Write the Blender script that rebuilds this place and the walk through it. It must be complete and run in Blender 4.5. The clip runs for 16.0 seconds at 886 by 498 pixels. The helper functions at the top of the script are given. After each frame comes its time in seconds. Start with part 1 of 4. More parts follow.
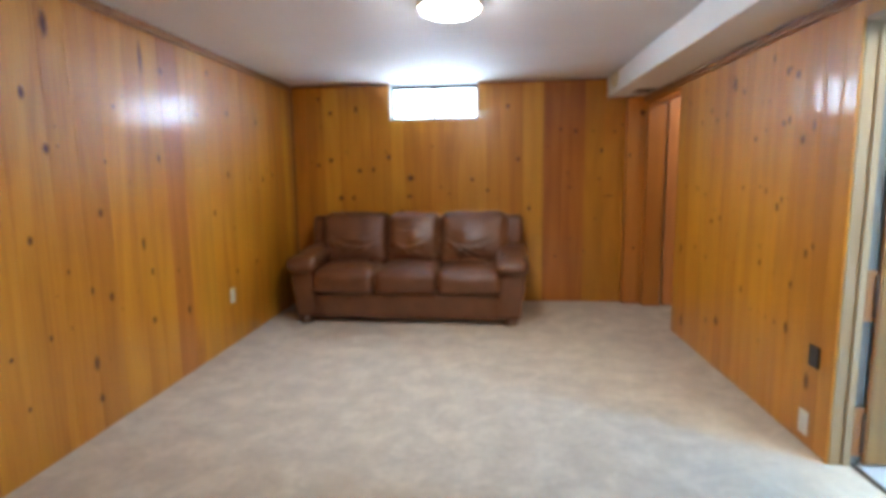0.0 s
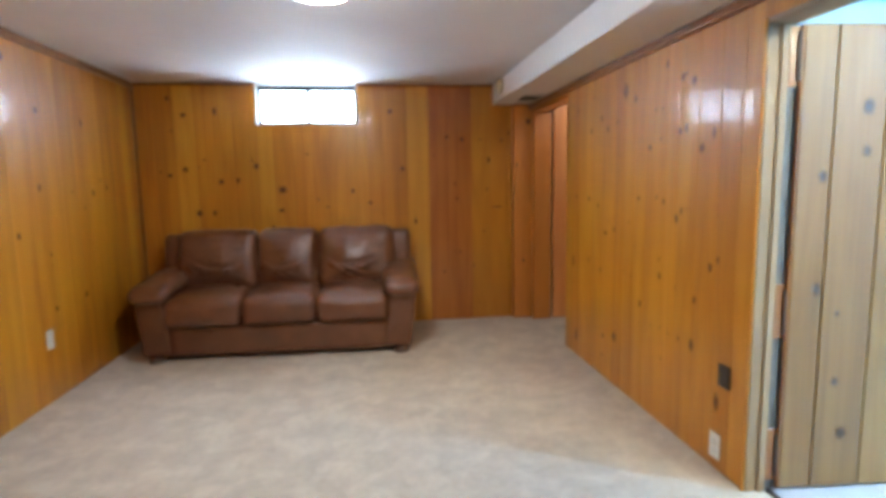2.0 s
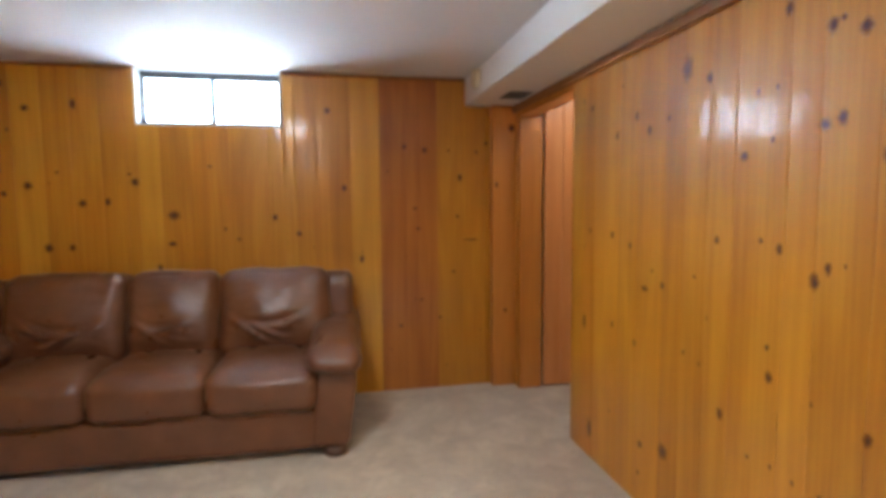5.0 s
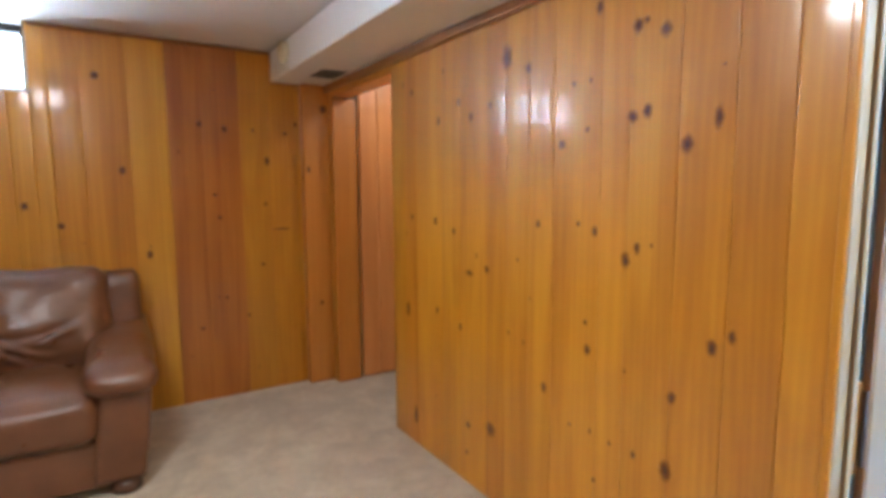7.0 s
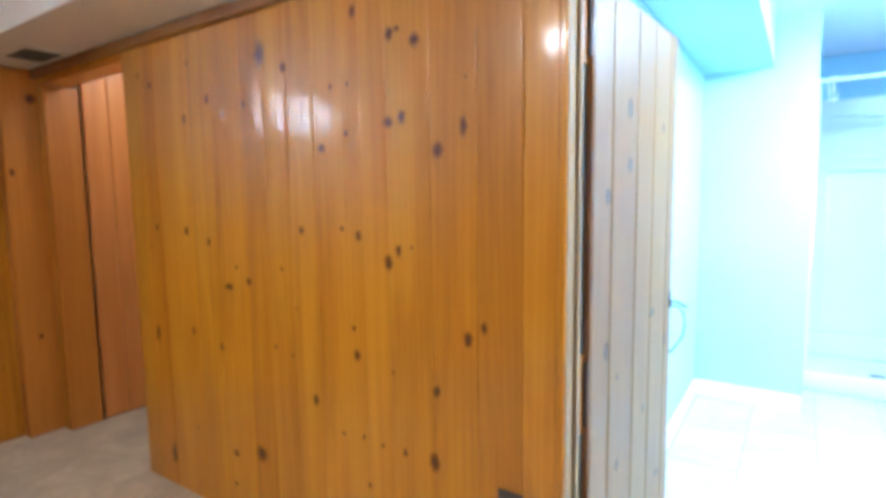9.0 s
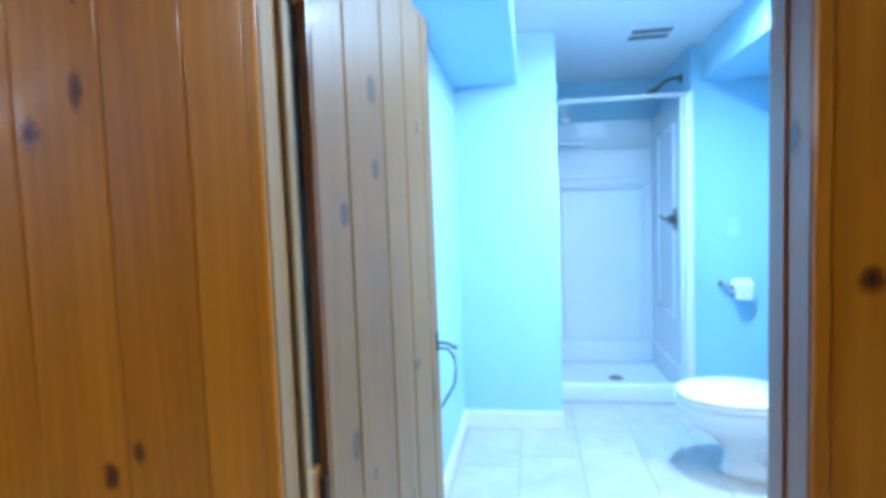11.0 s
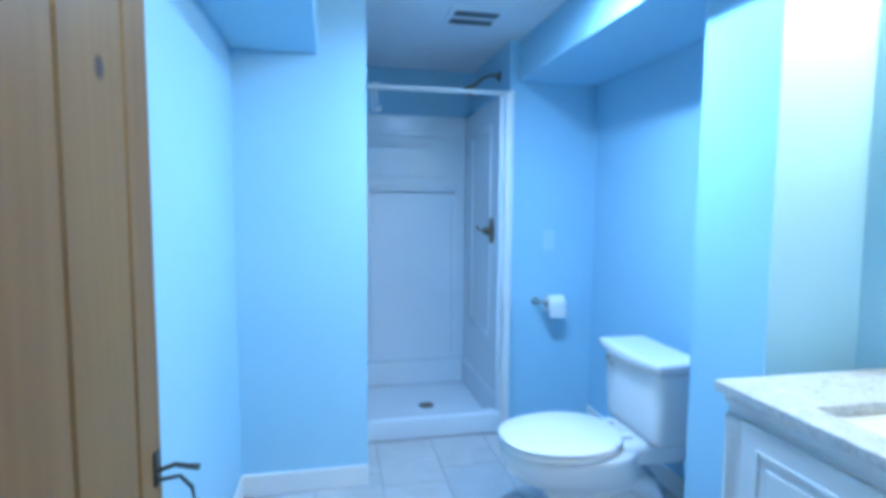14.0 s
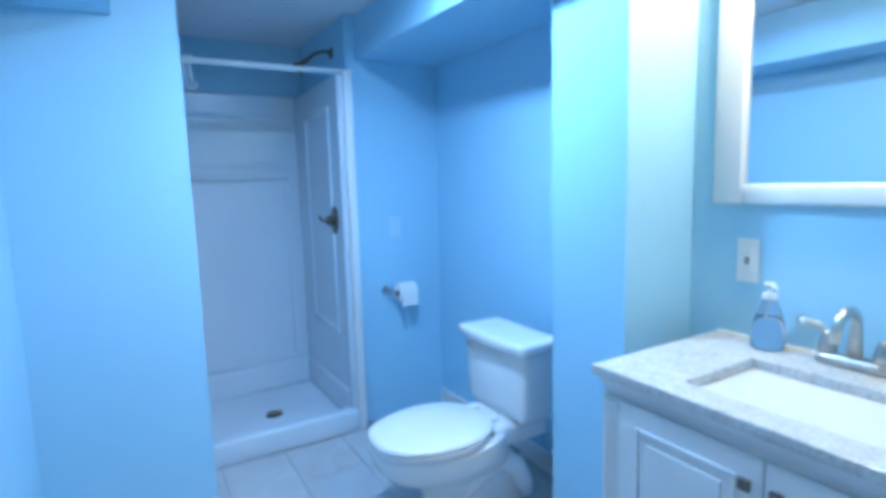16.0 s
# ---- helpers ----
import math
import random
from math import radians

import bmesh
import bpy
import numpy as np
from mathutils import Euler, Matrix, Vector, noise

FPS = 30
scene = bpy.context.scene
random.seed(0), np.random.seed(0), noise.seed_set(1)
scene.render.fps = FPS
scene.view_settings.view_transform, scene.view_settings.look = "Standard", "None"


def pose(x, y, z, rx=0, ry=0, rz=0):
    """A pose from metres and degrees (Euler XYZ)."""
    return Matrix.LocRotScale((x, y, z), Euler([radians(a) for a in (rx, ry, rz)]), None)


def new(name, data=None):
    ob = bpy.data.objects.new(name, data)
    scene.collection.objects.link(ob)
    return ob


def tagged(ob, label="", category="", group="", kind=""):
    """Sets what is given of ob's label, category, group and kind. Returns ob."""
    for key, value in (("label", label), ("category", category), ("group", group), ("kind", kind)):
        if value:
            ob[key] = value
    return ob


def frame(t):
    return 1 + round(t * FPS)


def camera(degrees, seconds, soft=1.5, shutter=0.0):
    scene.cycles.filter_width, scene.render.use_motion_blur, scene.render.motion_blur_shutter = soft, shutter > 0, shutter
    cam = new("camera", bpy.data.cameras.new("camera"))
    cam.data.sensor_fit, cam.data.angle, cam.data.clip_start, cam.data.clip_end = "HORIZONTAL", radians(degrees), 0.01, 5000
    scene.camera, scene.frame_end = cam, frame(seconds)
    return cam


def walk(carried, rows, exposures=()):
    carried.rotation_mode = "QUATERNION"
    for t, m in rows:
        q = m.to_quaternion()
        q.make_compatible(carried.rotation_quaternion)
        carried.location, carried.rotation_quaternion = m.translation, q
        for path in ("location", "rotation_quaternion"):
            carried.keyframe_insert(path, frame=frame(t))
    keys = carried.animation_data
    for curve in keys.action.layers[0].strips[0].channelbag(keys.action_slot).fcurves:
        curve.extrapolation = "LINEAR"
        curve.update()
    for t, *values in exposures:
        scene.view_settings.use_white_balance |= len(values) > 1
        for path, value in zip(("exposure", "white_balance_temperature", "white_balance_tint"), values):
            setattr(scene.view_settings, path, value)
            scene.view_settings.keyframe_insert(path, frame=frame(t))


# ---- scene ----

cam = camera(79.0, 16.0, soft=4.5)
PATH = [
    (0.0, 0.198, 0.335, 1.278, 4.766, -7.845, 0.795),
    (0.5, 0.238, 0.358, 1.266, 1.523, -8.301, 0.912),
    (1.0, 0.229, 0.470, 1.261, -2.280, -8.358, 0.977),
    (1.5, 0.214, 0.568, 1.268, -5.484, -7.779, 1.198),
    (2.0, 0.193, 0.773, 1.284, -7.678, -6.988, 1.045),
    (2.5, 0.257, 1.005, 1.281, -7.471, -5.958, 1.008),
    (3.0, 0.265, 1.277, 1.294, -7.714, -5.383, 0.852),
    (5.5, 0.411, 2.105, 1.311, -15.441, -4.818, 0.299),
    (6.0, 0.389, 2.151, 1.308, -20.873, -5.624, 0.079),
    (6.5, 0.372, 2.175, 1.308, -26.671, -6.197, 0.106),
    (7.0, 0.356, 2.184, 1.303, -32.737, -6.292, 0.318),
    (7.5, 0.363, 2.181, 1.293, -38.545, -6.256, 0.604),
    (8.0, 0.376, 2.174, 1.293, -44.176, -6.348, 0.828),
    (8.5, 0.397, 2.177, 1.309, -49.866, -6.649, 1.013),
    (9.0, 0.417, 2.194, 1.297, -56.442, -5.837, 0.764),
    (9.5, 0.517, 2.194, 1.289, -62.180, -5.369, 0.900),
    (10.0, 0.670, 2.218, 1.278, -68.517, -4.686, 1.498),
    (12.5, 1.258, 2.380, 1.298, -95.900, -4.600, -0.260),
    (13.0, 1.328, 2.372, 1.345, -98.810, -4.980, -1.181),
    (13.5, 1.472, 2.318, 1.336, -99.400, -4.680, -0.530),
    (14.0, 1.598, 2.298, 1.334, -101.672, -4.747, -0.433),
    (14.5, 1.678, 2.362, 1.375, -107.403, -5.790, 0.606),
    (15.0, 1.748, 2.418, 1.398, -113.418, -6.893, 1.327),
    (15.5, 1.783, 2.398, 1.390, -117.439, -7.184, 1.425),
    (16.0, 1.793, 2.370, 1.386, -120.677, -7.294, 1.578),
]
walk(cam, [(t, pose(x, y, z, 90 + pitch, roll, yaw)) for t, x, y, z, yaw, pitch, roll in PATH],
     exposures=[(0.0, -0.13, 6250, 10), (6.0, 0.0, 6350, 10), (7.5, 0.13, 6450, 10), (9.0, 0.05, 6650, 10), (9.5, -0.08, 6650, 10), (10.0, -0.42, 6650, 10), (10.6, -0.75, 6500, 9), (12.5, -1.42, 6250, 8), (13.5, -1.68, 6250, 11), (16.0, -2.02, 6150, 15)])

# ---- world and large lights ----
world = bpy.data.worlds.new("sky")
scene.world = world
world.use_nodes = True
wn = world.node_tree
sky = wn.nodes.new("ShaderNodeTexSky")
sky.sky_type = "NISHITA"
sky.sun_disc = False
sky.sun_elevation, sky.sun_rotation = radians(40), radians(180)
wn.links.new(sky.outputs["Color"], wn.nodes["Background"].inputs["Color"])
wn.nodes["Background"].inputs["Strength"].default_value = 0.1
ROOM_LAMP, WINDOW_GLOW, BATH_LAMP, VANITY_LAMP = 118.0, 90.0, 2000.0, 620.0

# ---- the plan, in metres ----
XL, XR, YB, YS, H = -1.773, 1.676, 5.714, -1.7, 2.17     # pine room
XW = 1.80                                                 # bathroom face of the shared wall
BH = 2.27                                                 # bathroom ceiling
DOOR_Y0, DOOR_Y1, DOOR_Z = 1.968, 2.665, 1.85              # bathroom doorway
HALL_Y0, HALL_Y1, HALL_Z = 4.729, 5.55, 1.915             # passage opening
SOFF_X, SOFF_Z = 1.33, 1.985
BV, BN, BE = 0.745, 2.714, 5.40                           # bathroom vanity wall, north wall, shower back
XJ, YJ, XT = 4.086, 2.14, 4.598                           # shower flank wall, its end, toilet end wall
WX0, WX1, WY = 2.909, 3.235, 1.067                        # wing wall by the toilet


# ---- materials ----
def material(name, rough=0.5, metal=0.0):
    m = bpy.data.materials.new(name)
    m.use_nodes = True
    b = m.node_tree.nodes["Principled BSDF"]
    b.inputs["Roughness"].default_value = rough
    b.inputs["Metallic"].default_value = metal
    return m, m.node_tree, b


def node(nt, kind, **values):
    n = nt.nodes.new("ShaderNode" + kind)
    for key, v in values.items():
        n.inputs[key.replace("_", " ")].default_value = v
    return n


def ramp(nt, fac, stops):
    r = nt.nodes.new("ShaderNodeValToRGB")
    e = r.color_ramp.elements
    while len(e) < len(stops):
        e.new(0.5)
    for el, (p, c) in zip(e, stops):
        el.position, el.color = p, (*c, 1)
    nt.links.new(fac, r.inputs["Fac"])
    return r.outputs["Color"]


def mapped(nt, scale, coords="Object", shift=False):
    tc = nt.nodes.new("ShaderNodeTexCoord")
    mp = nt.nodes.new("ShaderNodeMapping")
    mp.inputs["Scale"].default_value = scale
    src = tc.outputs[coords]
    if shift:
        info = nt.nodes.new("ShaderNodeObjectInfo")
        mul = nt.nodes.new("ShaderNodeMath")
        mul.operation = "MULTIPLY"
        mul.inputs[1].default_value = 53.0
        nt.links.new(info.outputs["Random"], mul.inputs[0])
        add = nt.nodes.new("ShaderNodeVectorMath")
        nt.links.new(src, add.inputs[0])
        nt.links.new(mul.outputs[0], add.inputs[1])
        src = add.outputs[0]
    nt.links.new(src, mp.inputs["Vector"])
    return mp.outputs["Vector"]


def noise_of(nt, vec, scale, detail=4.0, rough=0.55, distortion=0.0):
    n = node(nt, "TexNoise", Scale=scale, Detail=detail, Roughness=rough, Distortion=distortion)
    nt.links.new(vec, n.inputs["Vector"])
    return n.outputs["Fac"]


def bump(nt, b, height, strength, distance):
    n = node(nt, "Bump", Strength=strength, Distance=distance)
    nt.links.new(height, n.inputs["Height"])
    nt.links.new(n.outputs["Normal"], b.inputs["Normal"])


def blend(nt, fac, a, c, how="MIX"):
    m = nt.nodes.new("ShaderNodeMix")
    m.data_type, m.blend_type = "RGBA", how
    for sock, v in ((m.inputs[0], fac), (m.inputs[6], a), (m.inputs[7], c)):
        if hasattr(v, "links"):
            nt.links.new(v, sock)
        elif isinstance(v, tuple):
            sock.default_value = (*v, 1)
        else:
            sock.default_value = v
    return m.outputs[2]


def speckled(name, c0, c1, rough, scale=6.0, fine=120.0, relief=0.15, depth=0.001, metal=0.0):
    """A plain painted, moulded or cast surface: slow stains and a fine tooth."""
    m, nt, b = material(name, rough, metal)
    v = mapped(nt, (1, 1, 1))
    nt.links.new(ramp(nt, noise_of(nt, v, scale), [(0.3, c0), (0.7, c1)]), b.inputs["Base Color"])
    bump(nt, b, noise_of(nt, v, fine, 2.0), relief, depth)
    return m


def pine(name, light, mid, dark, rough=0.38, coat=0.44):
    """Varnished knotty pine: long grain along the board, slow colour drift, board-to-board tone."""
    m, nt, b = material(name, rough)
    b.inputs["Coat Weight"].default_value = coat
    b.inputs["Coat Roughness"].default_value = 0.12
    b.inputs["Specular IOR Level"].default_value = 0.5
    grain = noise_of(nt, mapped(nt, (30, 30, 0.8), shift=True), 1.0, 4.0, 0.55, 1.2)
    broad = noise_of(nt, mapped(nt, (7, 7, 0.7), shift=True), 1.0, 3.0, 0.5, 1.2)
    figure = node(nt, "TexWave", Scale=1.0, Distortion=9.0, Detail=2.0, Detail_Scale=0.8)
    figure.bands_direction = "X"
    nt.links.new(mapped(nt, (5.0, 5.0, 0.35), shift=True), figure.inputs["Vector"])
    rings = ramp(nt, figure.outputs["Fac"], [(0.0, mid), (0.6, light), (1.0, mid)])
    wood = blend(nt, 0.65, ramp(nt, grain, [(0.25, dark), (0.45, mid), (0.72, light)]), rings)
    wood = blend(nt, 0.5, wood, ramp(nt, broad, [(0.30, dark), (0.48, mid), (0.64, light)]))
    info = nt.nodes.new("ShaderNodeObjectInfo")
    tone = ramp(nt, info.outputs["Random"], [(0.0, (0.78, 0.67, 0.54)), (0.2, (1.0, 0.95, 0.87)), (0.45, (0.88, 0.79, 0.66)), (0.7, (1.0, 1.0, 1.0)), (1.0, (0.92, 0.78, 0.60))])
    nt.links.new(blend(nt, 0.85, wood, tone, "MULTIPLY"), b.inputs["Base Color"])
    wavy = noise_of(nt, mapped(nt, (11, 11, 1.2), shift=True), 1.0, 2.0)
    bump(nt, b, wavy, 0.22, 0.004)
    return m


PINE = pine("honey_pine", (0.66, 0.304, 0.023), (0.53, 0.208, 0.012), (0.33, 0.100, 0.005))
PINE_LIGHT = pine("light_honey_pine", (0.72, 0.365, 0.034), (0.61, 0.270, 0.020), (0.43, 0.158, 0.009))
PINE_RED = pine("reddish_pine", (0.54, 0.200, 0.030), (0.42, 0.138, 0.016), (0.28, 0.078, 0.008))
PINE_CASING = pine("casing_pine", (0.66, 0.27, 0.045), (0.58, 0.215, 0.033), (0.46, 0.155, 0.02))
PINE_ORANGE = pine("orange_stained_pine", (0.80, 0.36, 0.12), (0.72, 0.29, 0.085), (0.60, 0.21, 0.05))
# pale door pine, its colour dimmed to offset the strong bathroom lamp on it
PINE_DIMMED = pine("dimmed_door_pine", (0.245, 0.140, 0.043), (0.205, 0.108, 0.029), (0.145, 0.068, 0.016), 0.45, 0.12)
PINE_TRIM = pine("brown_trim_pine", (0.34, 0.15, 0.04), (0.27, 0.11, 0.025), (0.18, 0.065, 0.014), 0.3, 0.3)
# jamb pine with the shade of the near doorway side put into its colour
PINE_SHADED = pine("shaded_jamb_pine", (0.29, 0.125, 0.034), (0.23, 0.09, 0.022), (0.15, 0.052, 0.012), 0.35, 0.2)
PINE_JAMB = pine("raw_jamb_pine", (0.34, 0.25, 0.15), (0.29, 0.205, 0.115), (0.23, 0.15, 0.08), 0.55, 0.0)


def knot_material(name, core, rim):
    m, nt, b = material(name, 0.38)
    b.inputs["Coat Weight"].default_value = 0.2
    b.inputs["Coat Roughness"].default_value = 0.12
    tc = nt.nodes.new("ShaderNodeTexCoord")
    n = noise_of(nt, mapped(nt, (60, 60, 60), shift=True), 1.0, 3.0)
    grad = nt.nodes.new("ShaderNodeVectorMath")
    grad.operation = "LENGTH"
    nt.links.new(tc.outputs["UV"], grad.inputs[0])
    add = nt.nodes.new("ShaderNodeMath")
    add.operation = "MULTIPLY_ADD"
    nt.links.new(n, add.inputs[0])
    add.inputs[1].default_value = 0.5
    nt.links.new(grad.outputs["Value"], add.inputs[2])
    nt.links.new(ramp(nt, add.outputs[0], [(0.40, core), (0.64, rim)]), b.inputs["Base Color"])
    alpha = ramp(nt, add.outputs[0], [(0.48, (1, 1, 1)), (0.68, (0.55, 0.55, 0.55)), (1.2, (0, 0, 0))])
    nt.links.new(alpha, b.inputs["Alpha"])
    return m


KNOT = knot_material("knot", (0.045, 0.014, 0.007), (0.26, 0.066, 0.009))
KNOT_PALE = knot_material("grey_knot", (0.030, 0.022, 0.022), (0.115, 0.070, 0.040))

CEILING = speckled("ceiling_paint", (0.76, 0.755, 0.775), (0.82, 0.81, 0.83), 0.75, 1.5, 90.0, 0.25, 0.002)
SOFFIT = speckled("soffit_paint", (0.76, 0.75, 0.74), (0.82, 0.81, 0.80), 0.6, 1.5, 70.0, 0.15, 0.002)
BLUE = speckled("blue_wall_paint", (0.345, 0.620, 0.79), (0.38, 0.65, 0.82), 0.5, 1.2, 160.0, 0.12, 0.001)
BATH_CEILING = speckled("bath_ceiling_paint", (0.72, 0.77, 0.82), (0.76, 0.80, 0.85), 0.7, 1.5, 120.0, 0.15, 0.001)
PAINTED_PLATE = speckled("pale_blue_plate_paint", (0.46, 0.68, 0.80), (0.50, 0.71, 0.82), 0.4, 4.0, 60.0, 0.05)
WHITE_TRIM = speckled("white_trim_paint", (0.76, 0.77, 0.78), (0.82, 0.82, 0.82), 0.35, 4.0, 60.0, 0.05)
PORCELAIN = speckled("porcelain", (0.80, 0.81, 0.81), (0.84, 0.84, 0.84), 0.08, 2.0, 8.0, 0.02)
ACRYLIC = speckled("shower_acrylic", (0.62, 0.70, 0.77), (0.67, 0.75, 0.82), 0.22, 2.0, 20.0, 0.04)
PLASTIC = speckled("ivory_plastic", (0.74, 0.70, 0.60), (0.78, 0.74, 0.65), 0.35, 6.0, 60.0, 0.03)
YELLOWED = speckled("yellowed_plastic", (0.66, 0.58, 0.38), (0.72, 0.64, 0.45), 0.4, 6.0, 60.0, 0.03)
WHITE_PLASTIC = speckled("white_plastic", (0.80, 0.80, 0.80), (0.84, 0.84, 0.84), 0.3, 6.0, 60.0, 0.03)
FOOT = speckled("brown_stained_wood", (0.07, 0.03, 0.016), (0.10, 0.045, 0.024), 0.4, 20.0, 90.0, 0.1)
DARK = speckled("dark_brown_metal", (0.035, 0.024, 0.018), (0.06, 0.04, 0.03), 0.45, 20.0, 90.0, 0.2)
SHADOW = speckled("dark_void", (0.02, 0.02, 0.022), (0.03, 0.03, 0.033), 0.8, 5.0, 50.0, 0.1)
GREY_SLOT = speckled("grey_slot", (0.10, 0.11, 0.12), (0.14, 0.15, 0.16), 0.6, 5.0, 50.0, 0.1)
IRON = speckled("black_iron", (0.015, 0.015, 0.016), (0.03, 0.028, 0.026), 0.5, 30.0, 140.0, 0.3)
NICKEL = speckled("brushed_nickel", (0.52, 0.50, 0.47), (0.60, 0.58, 0.55), 0.28, 30.0, 200.0, 0.08, 0.0005, 1.0)
DULL_METAL = speckled("dull_bronze", (0.18, 0.16, 0.14), (0.24, 0.21, 0.18), 0.35, 30.0, 200.0, 0.08, 0.0005, 1.0)
WIN_FRAME = speckled("grey_window_frame", (0.055, 0.055, 0.06), (0.085, 0.085, 0.09), 0.45, 10.0, 100.0, 0.1)
REVEAL = speckled("white_reveal", (0.70, 0.69, 0.67), (0.76, 0.75, 0.73), 0.5, 6.0, 80.0, 0.1)
PAPER = speckled("tissue_paper", (0.80, 0.80, 0.80), (0.86, 0.86, 0.86), 0.9, 20.0, 200.0, 0.3)
PLAIN_BACK = speckled("plain_block", (0.5, 0.48, 0.45), (0.56, 0.54, 0.5), 0.8)


def carpet_material():
    m, nt, b = material("beige_carpet", 0.95)
    v = mapped(nt, (1, 1, 1))
    nap = noise_of(nt, v, 5.5, 6.0, 0.66, 0.35)
    tuft = noise_of(nt, v, 260.0, 3.0)
    mid = noise_of(nt, v, 26.0, 4.0, 0.6)
    c = ramp(nt, nap, [(0.34, (0.46, 0.372, 0.255)), (0.5, (0.585, 0.482, 0.338)), (0.64, (0.73, 0.62, 0.452))])
    c = blend(nt, 0.35, c, ramp(nt, mid, [(0.3, (0.52, 0.43, 0.335)), (0.7, (0.71, 0.625, 0.52))]))
    c = blend(nt, 0.4, c, ramp(nt, tuft, [(0.3, (0.7, 0.7, 0.7)), (0.7, (1.0, 1.0, 1.0))]), "MULTIPLY")
    nt.links.new(c, b.inputs["Base Color"])
    b.inputs["Sheen Weight"].default_value = 0.25
    bump(nt, b, blend(nt, 0.5, tuft, mid), 0.7, 0.008)
    return m


def leather_material():
    m, nt, b = material("brown_leather", 0.34)
    b.inputs["Specular IOR Level"].default_value = 0.5
    b.inputs["Coat Weight"].default_value = 0.12
    b.inputs["Coat Roughness"].default_value = 0.22
    v = mapped(nt, (1, 1, 1))
    c = ramp(nt, noise_of(nt, v, 5.0, 5.0, 0.6), [(0.3, (0.118, 0.043, 0.018)), (0.6, (0.164, 0.062, 0.026)), (0.8, (0.205, 0.082, 0.036))])
    nt.links.new(c, b.inputs["Base Color"])
    creases = noise_of(nt, v, 8.0, 3.0, 0.5, 0.15)
    grain = node(nt, "TexVoronoi", Scale=190.0)
    nt.links.new(v, grain.inputs["Vector"])
    bump(nt, b, blend(nt, 0.10, creases, grain.outputs["Distance"]), 0.5, 0.012)
    nt.links.new(ramp(nt, creases, [(0.3, (0.26, 0.26, 0.26)), (0.7, (0.40, 0.40, 0.40))]), b.inputs["Roughness"])
    return m


def granite_material():
    m, nt, b = material("grey_speckled_stone", 0.16)
    v = mapped(nt, (1, 1, 1))
    a = ramp(nt, noise_of(nt, v, 95.0, 6.0, 0.75), [(0.34, (0.22, 0.20, 0.19)), (0.47, (0.52, 0.51, 0.50)), (0.66, (0.72, 0.72, 0.71))])
    c = blend(nt, 0.4, a, ramp(nt, noise_of(nt, v, 28.0, 3.0), [(0.35, (0.50, 0.49, 0.48)), (0.65, (0.70, 0.70, 0.69))]))
    nt.links.new(c, b.inputs["Base Color"])
    return m


def tile_material():
    m, nt, b = material("white_floor_tile", 0.22)
    v = mapped(nt, (1, 1, 1), shift=True)
    c = ramp(nt, noise_of(nt, v, 4.0, 6.0, 0.6, 1.0), [(0.3, (0.44, 0.45, 0.46)), (0.7, (0.54, 0.55, 0.56))])
    nt.links.new(c, b.inputs["Base Color"])
    bump(nt, b, noise_of(nt, v, 30.0, 3.0), 0.1, 0.001)
    return m


CARPET, LEATHER, GRANITE, TILE = carpet_material(), leather_material(), granite_material(), tile_material()
GROUT = speckled("grey_grout", (0.24, 0.25, 0.26), (0.32, 0.33, 0.34), 0.9, 20.0, 200.0, 0.3)


def glowing(name, colour, strength):
    m, nt, b = material(name, 0.4)
    b.inputs["Base Color"].default_value = (0.8, 0.8, 0.8, 1)
    b.inputs["Emission Color"].default_value = (*colour, 1)
    b.inputs["Emission Strength"].default_value = strength
    return m


LAMP_GLASS = glowing("lit_lamp_glass", (0.93, 0.97, 1.0), ROOM_LAMP)
# glass of the added fill lamp behind the start
FILL_GLASS = glowing("fill_lamp_glass", (0.93, 0.97, 1.0), 0.4 * ROOM_LAMP)
DAY = glowing("overcast_daylight", (0.66, 0.84, 1.0), WINDOW_GLOW)
PASSAGE_GLASS = glowing("lit_passage_glass", (1.0, 0.93, 0.86), 45.0)
BATH_GLASS = glowing("lit_cool_glass", (0.40, 0.70, 1.10), BATH_LAMP)
VANITY_GLASS = glowing("lit_vanity_glass", (1.0, 0.92, 0.66), VANITY_LAMP)


def clear(name, tint, rough=0.02, ior=1.45):
    m, nt, b = material(name, rough)
    b.inputs["Base Color"].default_value = (*tint, 1)
    b.inputs["Transmission Weight"].default_value = 1.0
    b.inputs["IOR"].default_value = ior
    return m


GLASS = clear("window_glass", (0.95, 0.97, 1.0))
GEL = clear("pale_blue_soap", (0.93, 0.96, 1.0), 0.08, 1.2)
SOAP = clear("clear_soap_bottle", (0.86, 0.90, 0.98), 0.05, 1.2)
MIRROR, _, _b = material("mirror_silver", 0.01, 1.0)
_b.inputs["Base Color"].default_value = (0.86, 0.88, 0.88, 1)


# ---- mesh helpers ----
def mesh_of(bm, name, mat, smooth=False):
    me = bpy.data.meshes.new(name)
    bm.normal_update()
    bm.to_mesh(me)
    bm.free()
    me.materials.append(mat)
    if smooth:
        for p in me.polygons:
            p.use_smooth = True
    return me


def part(name, bm, mat, parent=None, label="", smooth=False, at=None):
    ob = new(name, mesh_of(bm, name, mat, smooth))
    if at is not None:
        ob.matrix_basis = at
    ob.parent = parent
    if label:
        ob["label"] = label
    return ob


def thing(name, label, category, at=(0, 0, 0), group="", turn=0.0):
    ob = new(name)
    ob.matrix_basis = pose(*at, 0, 0, turn)
    return tagged(ob, label, category, group)


def setting(name, bm, mat, label, category, smooth=False):
    return tagged(part(name, bm, mat, smooth=smooth), label, category, "", "structure")


